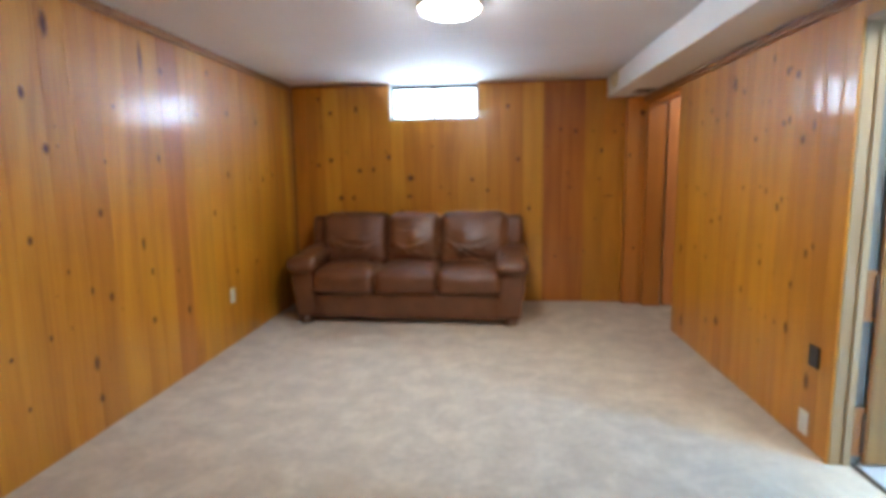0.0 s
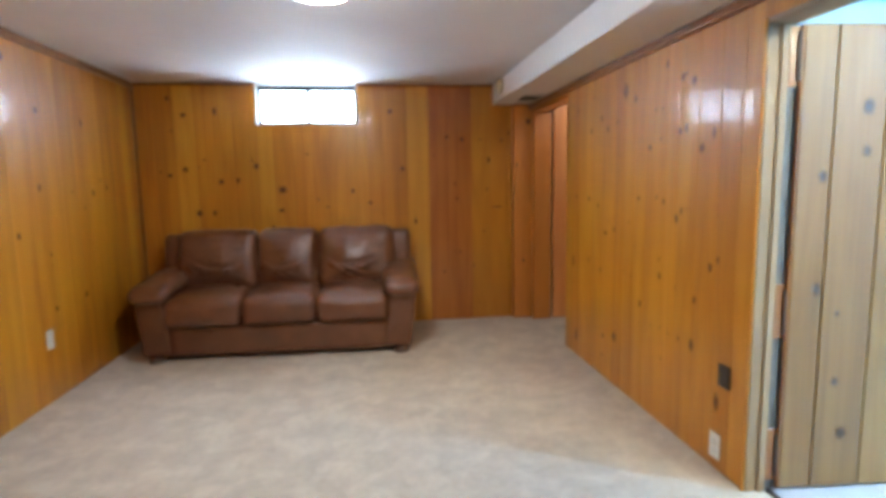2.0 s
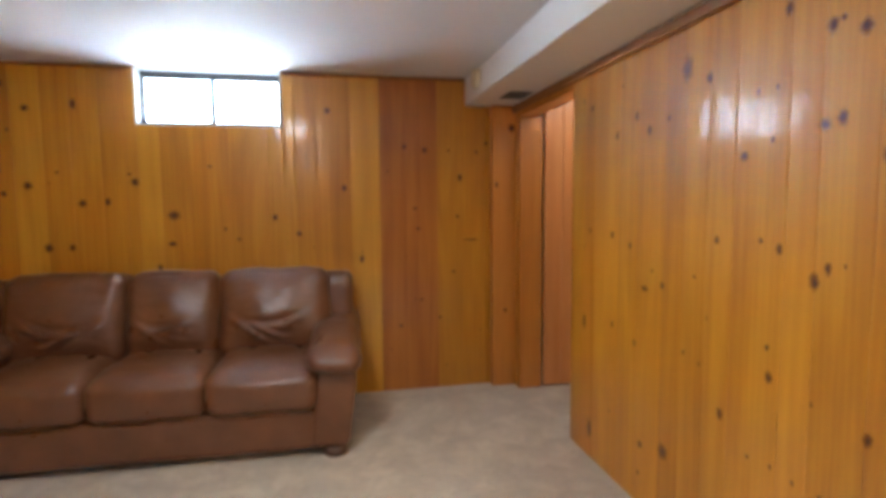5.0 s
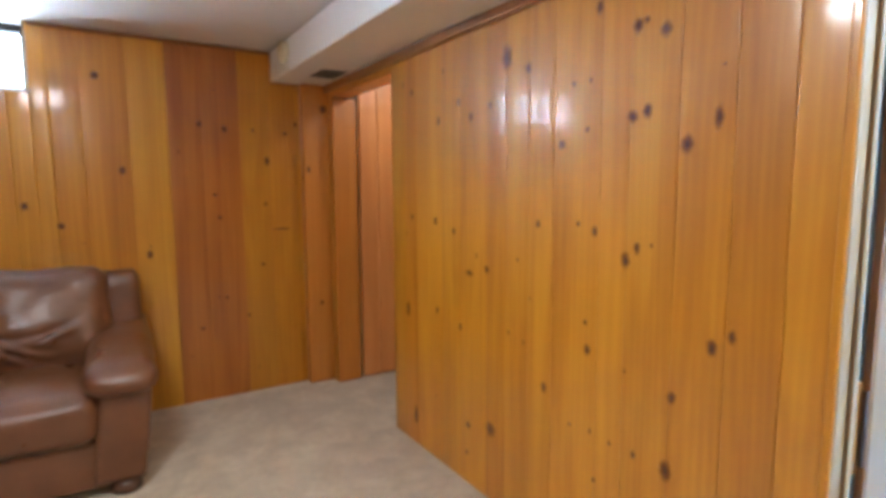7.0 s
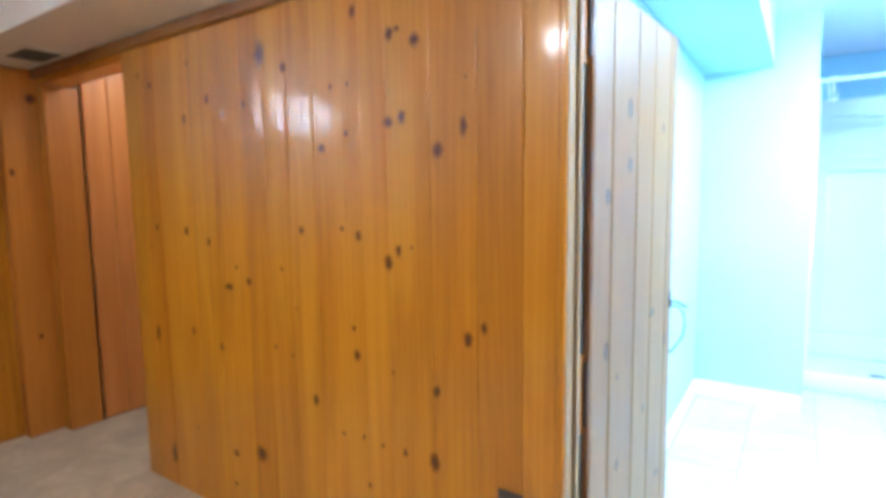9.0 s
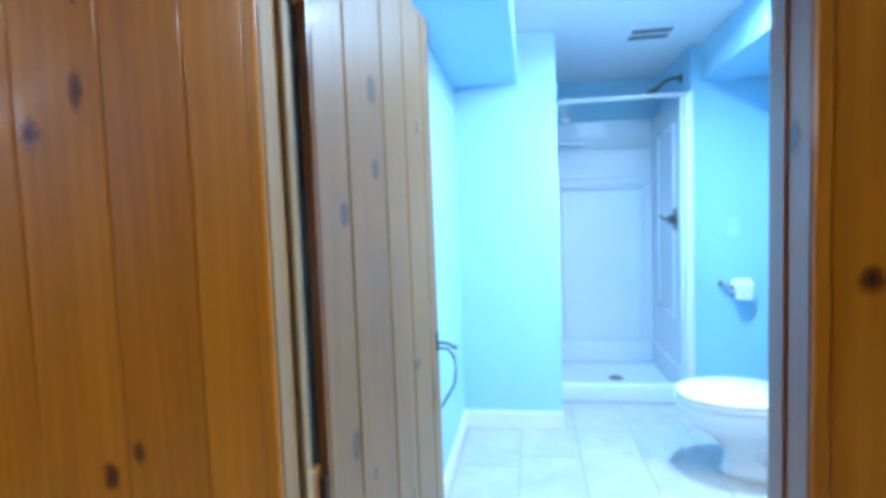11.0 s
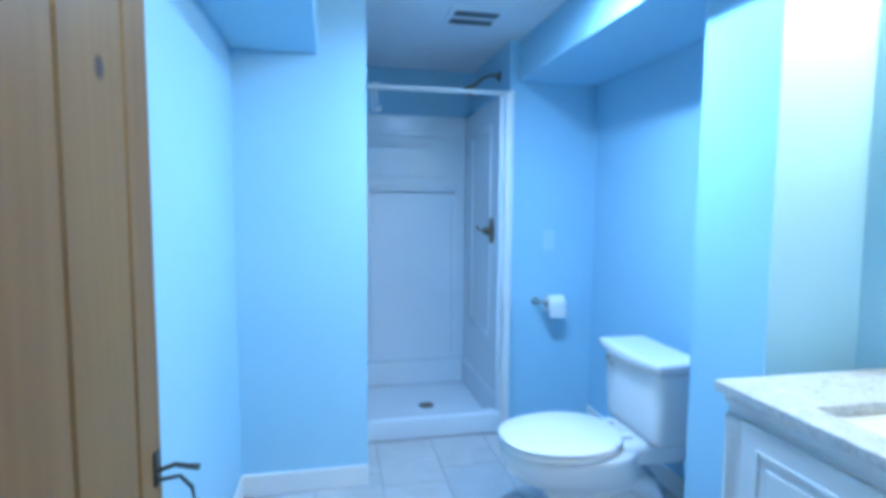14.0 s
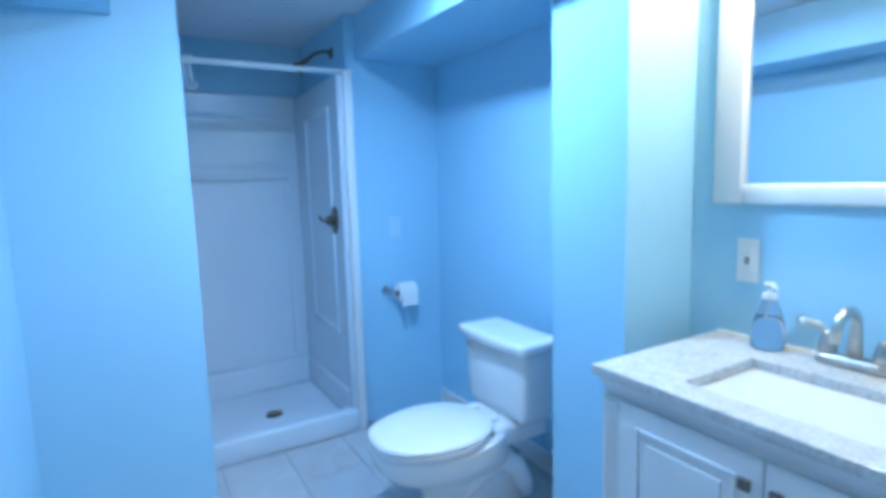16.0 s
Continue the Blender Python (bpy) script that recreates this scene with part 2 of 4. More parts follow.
def box(lo, hi, bevel=0.0, bm=None, seg=1):
    bm = bm or bmesh.new()
    c = [(a + b) / 2 for a, b in zip(lo, hi)]
    s = [abs(b - a) for a, b in zip(lo, hi)]
    got = bmesh.ops.create_cube(bm, size=1, matrix=Matrix.Translation(c) @ Matrix.Diagonal((*s, 1)))
    if bevel:
        edges = list({e for v in got["verts"] for e in v.link_edges})
        bmesh.ops.bevel(bm, geom=edges, offset=bevel, segments=seg, affect="EDGES", profile=0.5)
    return bm


def tube(points, radius, sides=10, bm=None, closed=False):
    """A round bar along a line of points; radius may be a list."""
    bm = bm or bmesh.new()
    pts = [Vector(p) for p in points]
    rad = radius if isinstance(radius, (list, tuple)) else [radius] * len(pts)
    rings = []
    for i, p in enumerate(pts):
        d = (pts[min(i + 1, len(pts) - 1)] - pts[max(i - 1, 0)]).normalized()
        q = d.to_track_quat("Z", "Y").to_matrix()
        rings.append([bm.verts.new(p + q @ Vector((rad[i] * math.cos(a), rad[i] * math.sin(a), 0)))
                      for a in (2 * math.pi * k / sides for k in range(sides))])
    for a, b in zip(rings, rings[1:]):
        for k in range(sides):
            bm.faces.new((a[k], a[(k + 1) % sides], b[(k + 1) % sides], b[k]))
    bm.faces.new(rings[0][::-1])
    bm.faces.new(rings[-1])
    return bm


def lathe(profile, sides=32, at=(0, 0, 0), axis="Z", sx=1.0, sy=1.0):
    """A turned shape from (radius, height) pairs."""
    bm = bmesh.new()
    turn = {"Z": Matrix(), "X": Matrix.Rotation(radians(90), 4, "Y"), "Y": Matrix.Rotation(radians(-90), 4, "X")}[axis]
    m = Matrix.Translation(at) @ turn
    rings = []
    for r, h in profile:
        rings.append([bm.verts.new(m @ Vector((sx * r * math.cos(a), sy * r * math.sin(a), h)))
                      for a in (2 * math.pi * k / sides for k in range(sides))])
    for a, b in zip(rings, rings[1:]):
        for k in range(sides):
            bm.faces.new((a[k], a[(k + 1) % sides], b[(k + 1) % sides], b[k]))
    bm.faces.new(rings[0][::-1])
    bm.faces.new(rings[-1])
    bmesh.ops.recalc_face_normals(bm, faces=bm.faces)
    return bm


def cushion(size, r, puff=(0, 0, 0), cuts=14, wrinkle=0.0, seed=0, shape=None):
    """A padded block, centred: rounded edges, bulging faces, soft creases."""
    bm = bmesh.new()
    bmesh.ops.create_cube(bm, size=2)
    bmesh.ops.subdivide_edges(bm, edges=bm.edges, cuts=cuts, use_grid_fill=True)
    h = Vector(size) / 2
    for v in bm.verts:
        u = v.co.copy()
        p = Vector((u.x * h.x, u.y * h.y, u.z * h.z))
        inner = Vector([max(-(h[i] - r), min(h[i] - r, p[i])) for i in range(3)])
        d = p - inner
        q = inner + (d.normalized() * r if d.length > 1e-6 else d)
        q.x += math.copysign(puff[0], u.x) * (abs(u.x) > 0.99) * (1 - u.y ** 2) * (1 - u.z ** 2)
        q.y += math.copysign(puff[1], u.y) * (abs(u.y) > 0.99) * (1 - u.x ** 2) * (1 - u.z ** 2)
        q.z += math.copysign(puff[2], u.z) * (abs(u.z) > 0.99) * (1 - u.x ** 2) * (1 - u.y ** 2)
        if wrinkle:
            s = Vector((seed * 7.3, seed * 3.1, seed * 1.7))
            n = noise.noise(q * 7 + s) + 0.6 * abs(noise.noise(Vector((q.x * 9, q.y * 9, q.z * 22)) + s))
            q += d.normalized() * wrinkle * n if d.length > 1e-6 else Vector()
        if shape:
            q = shape(q)
        v.co = q
    return bm


def sheet(x0, y0, x1, y1, z, thick):
    return box((x0, y0, z - thick), (x1, y1, z))


# ---- floors and ceilings ----
setting("floor", sheet(XL - 0.1, YS - 0.1, 1.765, YB + 0.1, 0, 0.12), CARPET, "worn beige cut-pile carpet over the room floor", "carpet")
setting("floor_hall", sheet(1.765, 4.62, 2.75, YB + 0.1, 0, 0.12), CARPET, "beige carpet running into the passage", "carpet")
setting("ceiling", box((XL - 0.1, YS - 0.1, H), (XR + 0.1, YB + 0.1, H + 0.1)), CEILING, "off-white painted drywall ceiling", "ceiling")
setting("ceiling_hall", box((1.786, 4.62, H), (2.75, YB + 0.1, H + 0.1)), CEILING, "off-white painted passage ceiling", "ceiling")
setting("ceiling_bath", box((XW - 0.01, BV - 0.1, BH), (BE + 0.1, BN + 0.1, BH + 0.1)), BATH_CEILING, "white painted bathroom ceiling", "ceiling")
soffit = setting("soffit", box((SOFF_X, YS, SOFF_Z), (XR + 0.02, YB, H - 0.002), 0.004), SOFFIT, "white boxed-in duct soffit along the wall", "soffit")

# ---- walls: cores ----
T = 0.015                                   # board thickness in front of the core
core = box((XL - 0.13, YS - 0.13, 0), (XL - T, YB + 0.2, H))
wall_west = setting("wall_west", core, PLAIN_BACK, "wall clad in varnished knotty pine boards", "wall")
core = box((XL - T, YS - 0.13, 0), (XW, YS - T, H))
wall_south = setting("wall_south", core, PLAIN_BACK, "wall clad in varnished knotty pine boards", "wall")
WX = (-0.77, 0.10)                          # window opening
WZ = (1.815, 2.162)
core = box((XL - T, YB + T, 0), (WX[0], YB + 0.2, H))
box((WX[1], YB + T, 0), (2.75, YB + 0.2, H), bm=core)
box((WX[0], YB + T, 0), (WX[1], YB + 0.2, WZ[0]), bm=core)
wall_north = setting("wall_north", core, PLAIN_BACK, "wall clad in varnished knotty pine boards around a small window", "wall")
core = box((XR + T, YS - T, 0), (XW - 0.012, DOOR_Y0 - 0.02, H))
box((XR + T, DOOR_Y0 - 0.02, DOOR_Z + 0.02), (XW - 0.012, DOOR_Y1 + 0.02, H), bm=core)
box((XR + T, DOOR_Y1 + 0.02, 0), (XW - 0.012, HALL_Y0, H), bm=core)
box((XR + T, HALL_Y0, HALL_Z), (XW - 0.012, HALL_Y1, H), bm=core)
box((XR + T, HALL_Y1 + 0.018, 0), (XW - 0.012, YB + T, H), bm=core)
wall_east = setting("wall_east", core, PLAIN_BACK, "partition wall clad in varnished knotty pine boards", "wall")

# bathroom walls
core = box((XW - 0.012, BV - 0.1, 0), (XW, DOOR_Y0 - 0.02, BH))
box((XW - 0.012, DOOR_Y0 - 0.02, DOOR_Z + 0.02), (XW, DOOR_Y1 + 0.02, BH), bm=core)
box((XW - 0.012, DOOR_Y1 + 0.02, 0), (XW, BN + 0.1, BH), bm=core)
setting("wall_bath_west", core, BLUE, "light blue painted drywall beside the doorway", "wall")
setting("wall_bath_south", box((XW, BV - 0.1, 0), (BE + 0.1, BV, BH)), BLUE, "light blue painted drywall behind vanity and toilet", "wall")
setting("wall_bath_north", box((XW, BN, 0), (XJ, BN + 0.1, BH)), BLUE, "light blue painted drywall", "wall")
setting("wall_shower_flank", box((XJ, YJ, 0), (BE + 0.1, BN + 0.1, BH)), BLUE, "light blue painted wall end beside the shower", "wall")
setting("wall_toilet_end", box((XT, BV, 0), (BE + 0.1, 1.29, BH)), BLUE, "light blue painted wall behind the paper holder", "wall")
setting("wall_shower_back", box((BE, 1.29, 0), (BE + 0.1, YJ, BH)), BLUE, "light blue painted wall above the shower", "wall")
setting("wall_wing", box((WX0, BV, 0), (WX1, WY, 2.04)), BLUE, "light blue wing wall between toilet and vanity", "wall")
setting("soffit_bath_south", box((WX0, BV, 2.04), (XT, 1.235, BH - 0.002), 0.003), BLUE, "light blue boxed soffit above the toilet", "soffit")
setting("soffit_bath_north", box((XW, 2.352, 1.992), (XJ, BN, BH - 0.002), 0.003), BLUE, "light blue boxed soffit above the door", "soffit")

# passage behind the opening
setting("wall_hall_end", box((2.65, 4.62, 0), (2.75, YB + T, H)), PLAIN_BACK, "plain passage end wall", "wall")
setting("wall_hall_south", box((XW - 0.012, 4.62, 0), (2.65, HALL_Y0 - 0.03, H)), PLAIN_BACK, "plain passage side wall", "wall")

# ---- trims ----
setting("trim_west", box((XL, YS, H - 0.055), (XL + 0.028, YB, H - 0.001), 0.008, seg=2), PINE_TRIM, "brown wooden crown strip under the ceiling", "trim")
setting("trim_east", box((XR - 0.026, YS, SOFF_Z - 0.05), (XR - 0.001, HALL_Y1 + 0.1, SOFF_Z - 0.001), 0.008, seg=2), PINE_TRIM, "brown wooden strip under the soffit", "trim")
bm = box((XL + 0.028, YB - 0.014, H - 0.022), (WX[0] - 0.01, YB - 0.001, H - 0.001), 0.004)
box((WX[1] + 0.01, YB - 0.014, H - 0.022), (SOFF_X, YB - 0.001, H - 0.001), 0.004, bm=bm)
setting("trim_north", bm, PINE_TRIM, "thin brown strip under the ceiling", "trim")
setting("trim_corner", box((XL + 0.001, YB - 0.024, 0), (XL + 0.024, YB - 0.001, H - 0.056), 0.006), PINE_TRIM, "narrow wooden corner bead", "trim")
casing = setting("trim_casing", box((1.505, YB - 0.075, 0), (XR + 0.012, YB - 0.001, SOFF_Z - 0.002), 0.006), PINE_CASING, "broad reddish pine casing board", "trim")
setting("door_head_hall", box((XR - 0.001, HALL_Y0, HALL_Z - 0.014), (1.795, HALL_Y1, HALL_Z - 0.0005), 0.002), PINE_CASING, "reddish pine head of the passage opening", "door frame")
setting("door_jamb_hall", box((XR - 0.002, HALL_Y1, 0), (1.84, HALL_Y1 + 0.016, HALL_Z - 0.016), 0.003), PINE_CASING, "reddish pine jamb of the passage opening", "door frame")
setting("threshold", box((1.762, DOOR_Y0, 0), (1.786, DOOR_Y1, 0.008), 0.003), DARK, "dark metal carpet edge strip in the doorway", "threshold")

# bathroom doorway lining
frame_1 = thing("door_frame", "unpainted pale pine door frame with honey beads", "door frame")
frame_1["kind"] = "structure"
part("jamb", box((XR, DOOR_Y1, 0), (1.766, DOOR_Y1 + 0.02, DOOR_Z), 0.002), PINE_JAMB, frame_1)
near_jamb = part("jamb", box((XR, DOOR_Y0 - 0.02, 0), (1.792, DOOR_Y0, DOOR_Z), 0.002), PINE_SHADED, frame_1)
# added dark strip: stands for the shade in the gap behind the door
part("gap_shade", box((1.7665, DOOR_Y1 + 0.009, 0), (1.804, DOOR_Y1 + 0.0195, DOOR_Z), 0.001), GREY_SLOT, frame_1, "dark strip standing in for the shade in the hinge gap")
part("head", box((XR, DOOR_Y0 - 0.02, DOOR_Z), (XW, DOOR_Y1 + 0.02, DOOR_Z + 0.02), 0.002), PINE_JAMB, frame_1)
part("bead", box((XR - 0.012, DOOR_Y1 + 0.001, 0), (XR - 0.0005, DOOR_Y1 + 0.022, DOOR_Z + 0.02), 0.004), PINE, frame_1)
near_bead = part("bead", box((XR - 0.008, DOOR_Y0 - 0.022, 0), (XR - 0.0005, DOOR_Y0 - 0.001, DOOR_Z + 0.02), 0.003), PINE, frame_1)
part("stop", box((1.726, DOOR_Y1 - 0.010, 0), (1.750, DOOR_Y1 - 0.0005, DOOR_Z), 0.003), PINE_JAMB, frame_1)
part("stop", box((1.735, DOOR_Y0 + 0.0005, 0), (1.762, DOOR_Y0 + 0.004, DOOR_Z), 0.0015), PINE_SHADED, frame_1)


# ---- knots: thin dark inlays on boards ----
def knot_disc(name, place, normal, w, h, parent, mat):
    bm = bmesh.new()
    uv = bm.loops.layers.uv.new("UVMap")
    n = 14
    k = random.random() * 9
    ring = [(math.cos(2 * math.pi * i / n), math.sin(2 * math.pi * i / n)) for i in range(n)]
    mid = bm.verts.new((0, 0, 0))
    vs = [bm.verts.new((a * w / 2 * (1 + 0.15 * math.sin(3 * i + k)), b * h / 2, 0)) for i, (a, b) in enumerate(ring)]
    for i in range(n):
        f = bm.faces.new((mid, vs[i], vs[(i + 1) % n]))
        for loop, c in zip(f.loops, ((0, 0), ring[i], ring[(i + 1) % n])):
            loop[uv].uv = c
    ob = part(name, bm, mat, parent)
    side = Vector((0, 0, 1)).cross(Vector(normal)).normalized()
    m = Matrix((side, Vector((0, 0, 1)), Vector(normal))).transposed().to_4x4()
    ob.matrix_basis = Matrix.Translation(place) @ m
    return ob


knot_disc("knot", (1.715, DOOR_Y0 + 0.0012, 1.36), (0, 1, 0), 0.05, 0.075, near_jamb, KNOT_PALE)
knot_disc("knot", (1.70, DOOR_Y0 + 0.0012, 0.62), (0, 1, 0), 0.03, 0.05, near_jamb, KNOT_PALE)

# ---- the window ----
window_1 = thing("window_1", "small two-pane sliding basement window in a dark grey frame", "window", (-0.335, YB + 0.115, 0))
window_1["kind"] = "structure"
w0, w1 = WX[0] + 0.335, WX[1] + 0.335
z0, z1 = WZ
for lo, hi in (((w0, -0.02, z0), (w0 + 0.03, 0.03, z1)), ((w1 - 0.026, -0.02, z0), (w1, 0.03, z1)),
               ((w0 + 0.03, -0.02, z0), (w1 - 0.026, 0.03, z0 + 0.034)), ((w0 + 0.03, -0.02, z1 - 0.042), (w1 - 0.026, 0.03, z1))):
    part("window_frame", box(lo, hi, 0.003), WIN_FRAME, window_1)
part("mullion", box((-0.015, -0.012, z0 + 0.034), (0.015, 0.022, z1 - 0.042), 0.002), WIN_FRAME, window_1)
for a, b in ((w0 + 0.03, -0.015), (0.015, w1 - 0.026)):
    pane = part("pane", box((a, 0.004, z0 + 0.034), (b, 0.008, z1 - 0.042)), GLASS, window_1, "clear glass pane")
    pane.visible_shadow = False
part("latch", box((-0.006, -0.022, z1 - 0.13), (0.012, -0.012, z1 - 0.09), 0.002), WIN_FRAME, window_1)
bm = box((WX[0] - 0.001, YB + 0.001, WZ[0]), (WX[0] + 0.008, YB + 0.094, WZ[1]))
box((WX[1] - 0.008, YB + 0.001, WZ[0]), (WX[1] + 0.001, YB + 0.094, WZ[1]), bm=bm)
box((WX[0] + 0.008, YB + 0.001, WZ[0] - 0.002), (WX[1] - 0.008, YB + 0.094, WZ[0] + 0.008), bm=bm)
setting("window_reveal", bm, REVEAL, "white painted window reveal and sill", "window sill")
setting("window_head", box((WX[0], YB, WZ[1]), (WX[1], YB + 0.2, H + 0.1)), CEILING, "painted head of the window recess", "lintel")
backdrop = setting("backdrop", box((-1.6, 6.55, 0.9), (0.95, 6.56, 3.4)), DAY, "bright overcast daylight outside the window", "sky")
setting("ground", sheet(-40, YB + 0.2, 40, 60, 1.2, 0.1), PLAIN_BACK, "pale ground outside the window", "ground")

# ---- pine room fixtures ----
def ceiling_lamp(y, glass):
    t = thing("ceiling_light", "flush round ceiling lamp with lit frosted glass and brushed metal rim", "ceiling light", (0.0, y, H), "ceiling lamps of the room")
    part("rim", lathe([(0.10, -0.001), (0.172, -0.004), (0.178, -0.022), (0.168, -0.032), (0.15, -0.03)], 40), NICKEL, t, "brushed metal rim", True)
    part("shade", lathe([(0.158, -0.026), (0.152, -0.040), (0.128, -0.056), (0.08, -0.067), (0.03, -0.071), (0.004, -0.072)], 40), glass, t, "lit frosted glass bowl", True)
    part("finial", lathe([(0.012, -0.071), (0.014, -0.080), (0.006, -0.090), (0.001, -0.092)], 16), DULL_METAL, t, "", True)


def outlet(name, label, at, turn, mat, w=0.07, h=0.115, ground_fault=False):
    """Cover plate facing local -y."""
    t = thing(name, label, "outlet", at, "", turn)
    part("plate", box((-w / 2, -0.006, -h / 2), (w / 2, 0, h / 2), 0.003, seg=2), mat, t)
    if ground_fault:
        part("insert", box((-0.017, -0.009, -0.034), (0.017, -0.006, 0.034), 0.0015), mat, t)
        part("button", box((-0.007, -0.0115, 0.002), (0.007, -0.009, 0.009), 0.001), SHADOW, t)
        part("button", box((-0.007, -0.0115, -0.009), (0.007, -0.009, -0.002), 0.001), DARK, t)
    else:
        for s in (-1, 1):
            face = part("socket", lathe([(0.016, 0), (0.0165, 0.002), (0.014, 0.003)], 20, (0, -0.006, s * 0.0195), "Y", 1, 1), mat, t, "", True)
            face.matrix_basis = pose(0, 0, 0) @ Matrix.Translation((0, -0.0015, 0))
            for dx in (-0.006, 0.006):
                part("slot", box((dx - 0.001, -0.0085, s * 0.0195 - 0.004), (dx + 0.001, -0.0074, s * 0.0195 + 0.005)), SHADOW, t)
        part("screw", lathe([(0.003, 0), (0.0025, 0.0012)], 10, (0, -0.0072, 0), "Y"), NICKEL, t)
    return t


ceiling_lamp(3.28, LAMP_GLASS)
# unseen second lamp, added behind the start to fill in the north wall
ceiling_lamp(-0.35, FILL_GLASS)
outlet("wall_outlet", "ivory duplex outlet on the pine boards", (XL + 0.001, 4.25, 0.38), 90, PLASTIC)
outlet("wall_outlet", "ivory duplex outlet low on the pine boards beside the doorway", (XR - 0.001, 2.862, 0.105), -90, PLASTIC)

grille = thing("wall_grille", "small dark brown metal return grille on the boards", "vent", (XR - 0.001, 2.818, 0.437), "", -90)
part("frame", box((-0.038, -0.008, -0.05), (0.038, 0, 0.05), 0.003), DARK, grille)
for i in range(9):
    part("slat", box((-0.031, -0.011, -0.040 + i * 0.0095), (0.031, -0.007, -0.035 + i * 0.0095), 0.0008), DARK, grille)

vent = thing("soffit_register", "dark louvred air register in a white frame under the soffit", "vent", (1.545, 5.27, SOFF_Z))
part("frame", box((-0.095, -0.135, -0.006), (0.095, 0.135, 0), 0.002), SOFFIT, vent)
part("opening", box((-0.075, -0.115, -0.0075), (0.075, 0.115, -0.0055)), SHADOW, vent)
for i in range(8):
    part("slat", box((-0.07, -0.105 + i * 0.028, -0.010), (0.07, -0.095 + i * 0.028, -0.0072), 0.0008), GREY_SLOT, vent)

alarm = thing("smoke_alarm", "round yellowed white alarm on the soffit side", "smoke alarm", (SOFF_X - 0.001, 5.37, 2.095))
part("body", lathe([(0.062, 0), (0.062, -0.022), (0.052, -0.034), (0.02, -0.037), (0.003, -0.037)], 32, (0, 0, 0), "X"), YELLOWED, alarm, "", True)
part("grille", lathe([(0.022, -0.036), (0.020, -0.040), (0.004, -0.040)], 20, (0, 0, 0), "X"), YELLOWED, alarm, "", True)


# ---- the sofa ----
def sofa():
    w, aw = 2.05, 0.20
    t = thing("sofa", "worn brown leather three-seat sofa with rolled padded arms", "sofa", (-0.515, 4.795, 0), "", -2.0)
    hw = w / 2
    part("base", cushion((w - 2 * aw + 0.04, 0.74, 0.225), 0.022, (0, 0.006, 0), 10, 0.003, 1), LEATHER, t, "", True, pose(0, 0.40, 0.152))
    for s in (-1, 1):
        def lean(q, s=s):
            low = max(0.0, 0.12 - q.z)
            q.x -= s * 0.10 * low
            if q.y < -0.3:
                q.x *= 1 + 0.10 * math.cos(q.z * 5)
            return q
        part("arm", cushion((aw - 0.010, 0.80, 0.46), 0.020, (0.004, 0.004, 0), 14, 0.002, 2 + s, lean), LEATHER, t, "flat leather arm side and front panel", True, pose(s * (hw - aw / 2 - 0.004), 0.42, 0.283))

        def roll_over(q):
            front = max(0.0, -q.y - 0.26) / 0.17
            q.z += 0.085 * q.y - 0.016 * front ** 2
            q.x *= 1 + 0.05 * front
            return q
        part("arm_pad", cushion((aw + 0.062, 0.88, 0.124), 0.058, (0.006, 0.012, 0.016), 18, 0.006, 5 + s, roll_over), LEATHER, t, "padded leather arm top rolled over the front", True, pose(s * (hw - aw / 2 - 0.014), 0.395, 0.556))
        part("back_wing", cushion((0.22, 0.24, 0.58), 0.045, (0.006, 0.01, 0), 12, 0.003, 9 + s), LEATHER, t, "", True, pose(s * (hw - 0.125), 0.69, 0.605, -6))
        for d in (0.055, 0.72):
            part("foot", lathe([(0.052, 0), (0.060, 0.008), (0.060, 0.032), (0.050, 0.056)], 20, (s * (hw - 0.12), d + 0.01, 0)), FOOT, t, "round brown wooden foot", True)
    part("back", cushion((w - 0.34, 0.20, 0.66), 0.06, (0, 0.012, 0), 10, 0.004, 12), LEATHER, t, "", True, pose(0, 0.75, 0.50, -6))
    sw = (w - 2 * aw - 0.01) / 3
    for i in (-1, 0, 1):
        def sag(q):
            q.z -= 0.016 * max(0.0, -q.y - 0.18) / 0.15
            return q
        part("seat_cushion", cushion((sw + 0.004, 0.68, 0.215), 0.060, (0, 0.022, 0.030), 20, 0.006, 20 + i, sag), LEATHER, t, "", True, pose(i * sw, 0.33, 0.375))
        wide = 0.63 if i else 0.50
        off = i * 0.560

        def slump(q, i=i):
            if q.y > 0:
                return q
            face = math.exp(-(q.x / 0.20) ** 2)
            q.y -= 0.030 * math.exp(-((q.z + 0.06) / 0.15) ** 2) * face
            folds = 0.0
            for k in range(5):
                x0 = (-0.10 + 0.055 * k) * (1 if i > 0 else -1 if i < 0 else 0.6)
                slope = (0.75 - 0.33 * k) * (1 if i >= 0 else -1)
                d = (q.z + 0.13 - 0.018 * k) + slope * (q.x - x0)
                near = math.exp(-((q.x - x0) / 0.095) ** 2 - ((q.z + 0.11) / 0.11) ** 2)
                folds += near * (math.exp(-(d / 0.015) ** 2) - 0.7 * math.exp(-((d - 0.032) / 0.016) ** 2))
            q.y -= (0.026 if i else 0.016) * folds
            q.y += 0.016 * math.exp(-((q.z + 0.185) / 0.022) ** 2) * face
            return q
        part("back_cushion", cushion((wide, 0.24, 0.50), 0.078, (0, 0.040, 0.010), 40, 0.012, 30 + i, slump), LEATHER, t, "creased leather back cushion", True, pose(off, 0.585, 0.675, -12))


sofa()

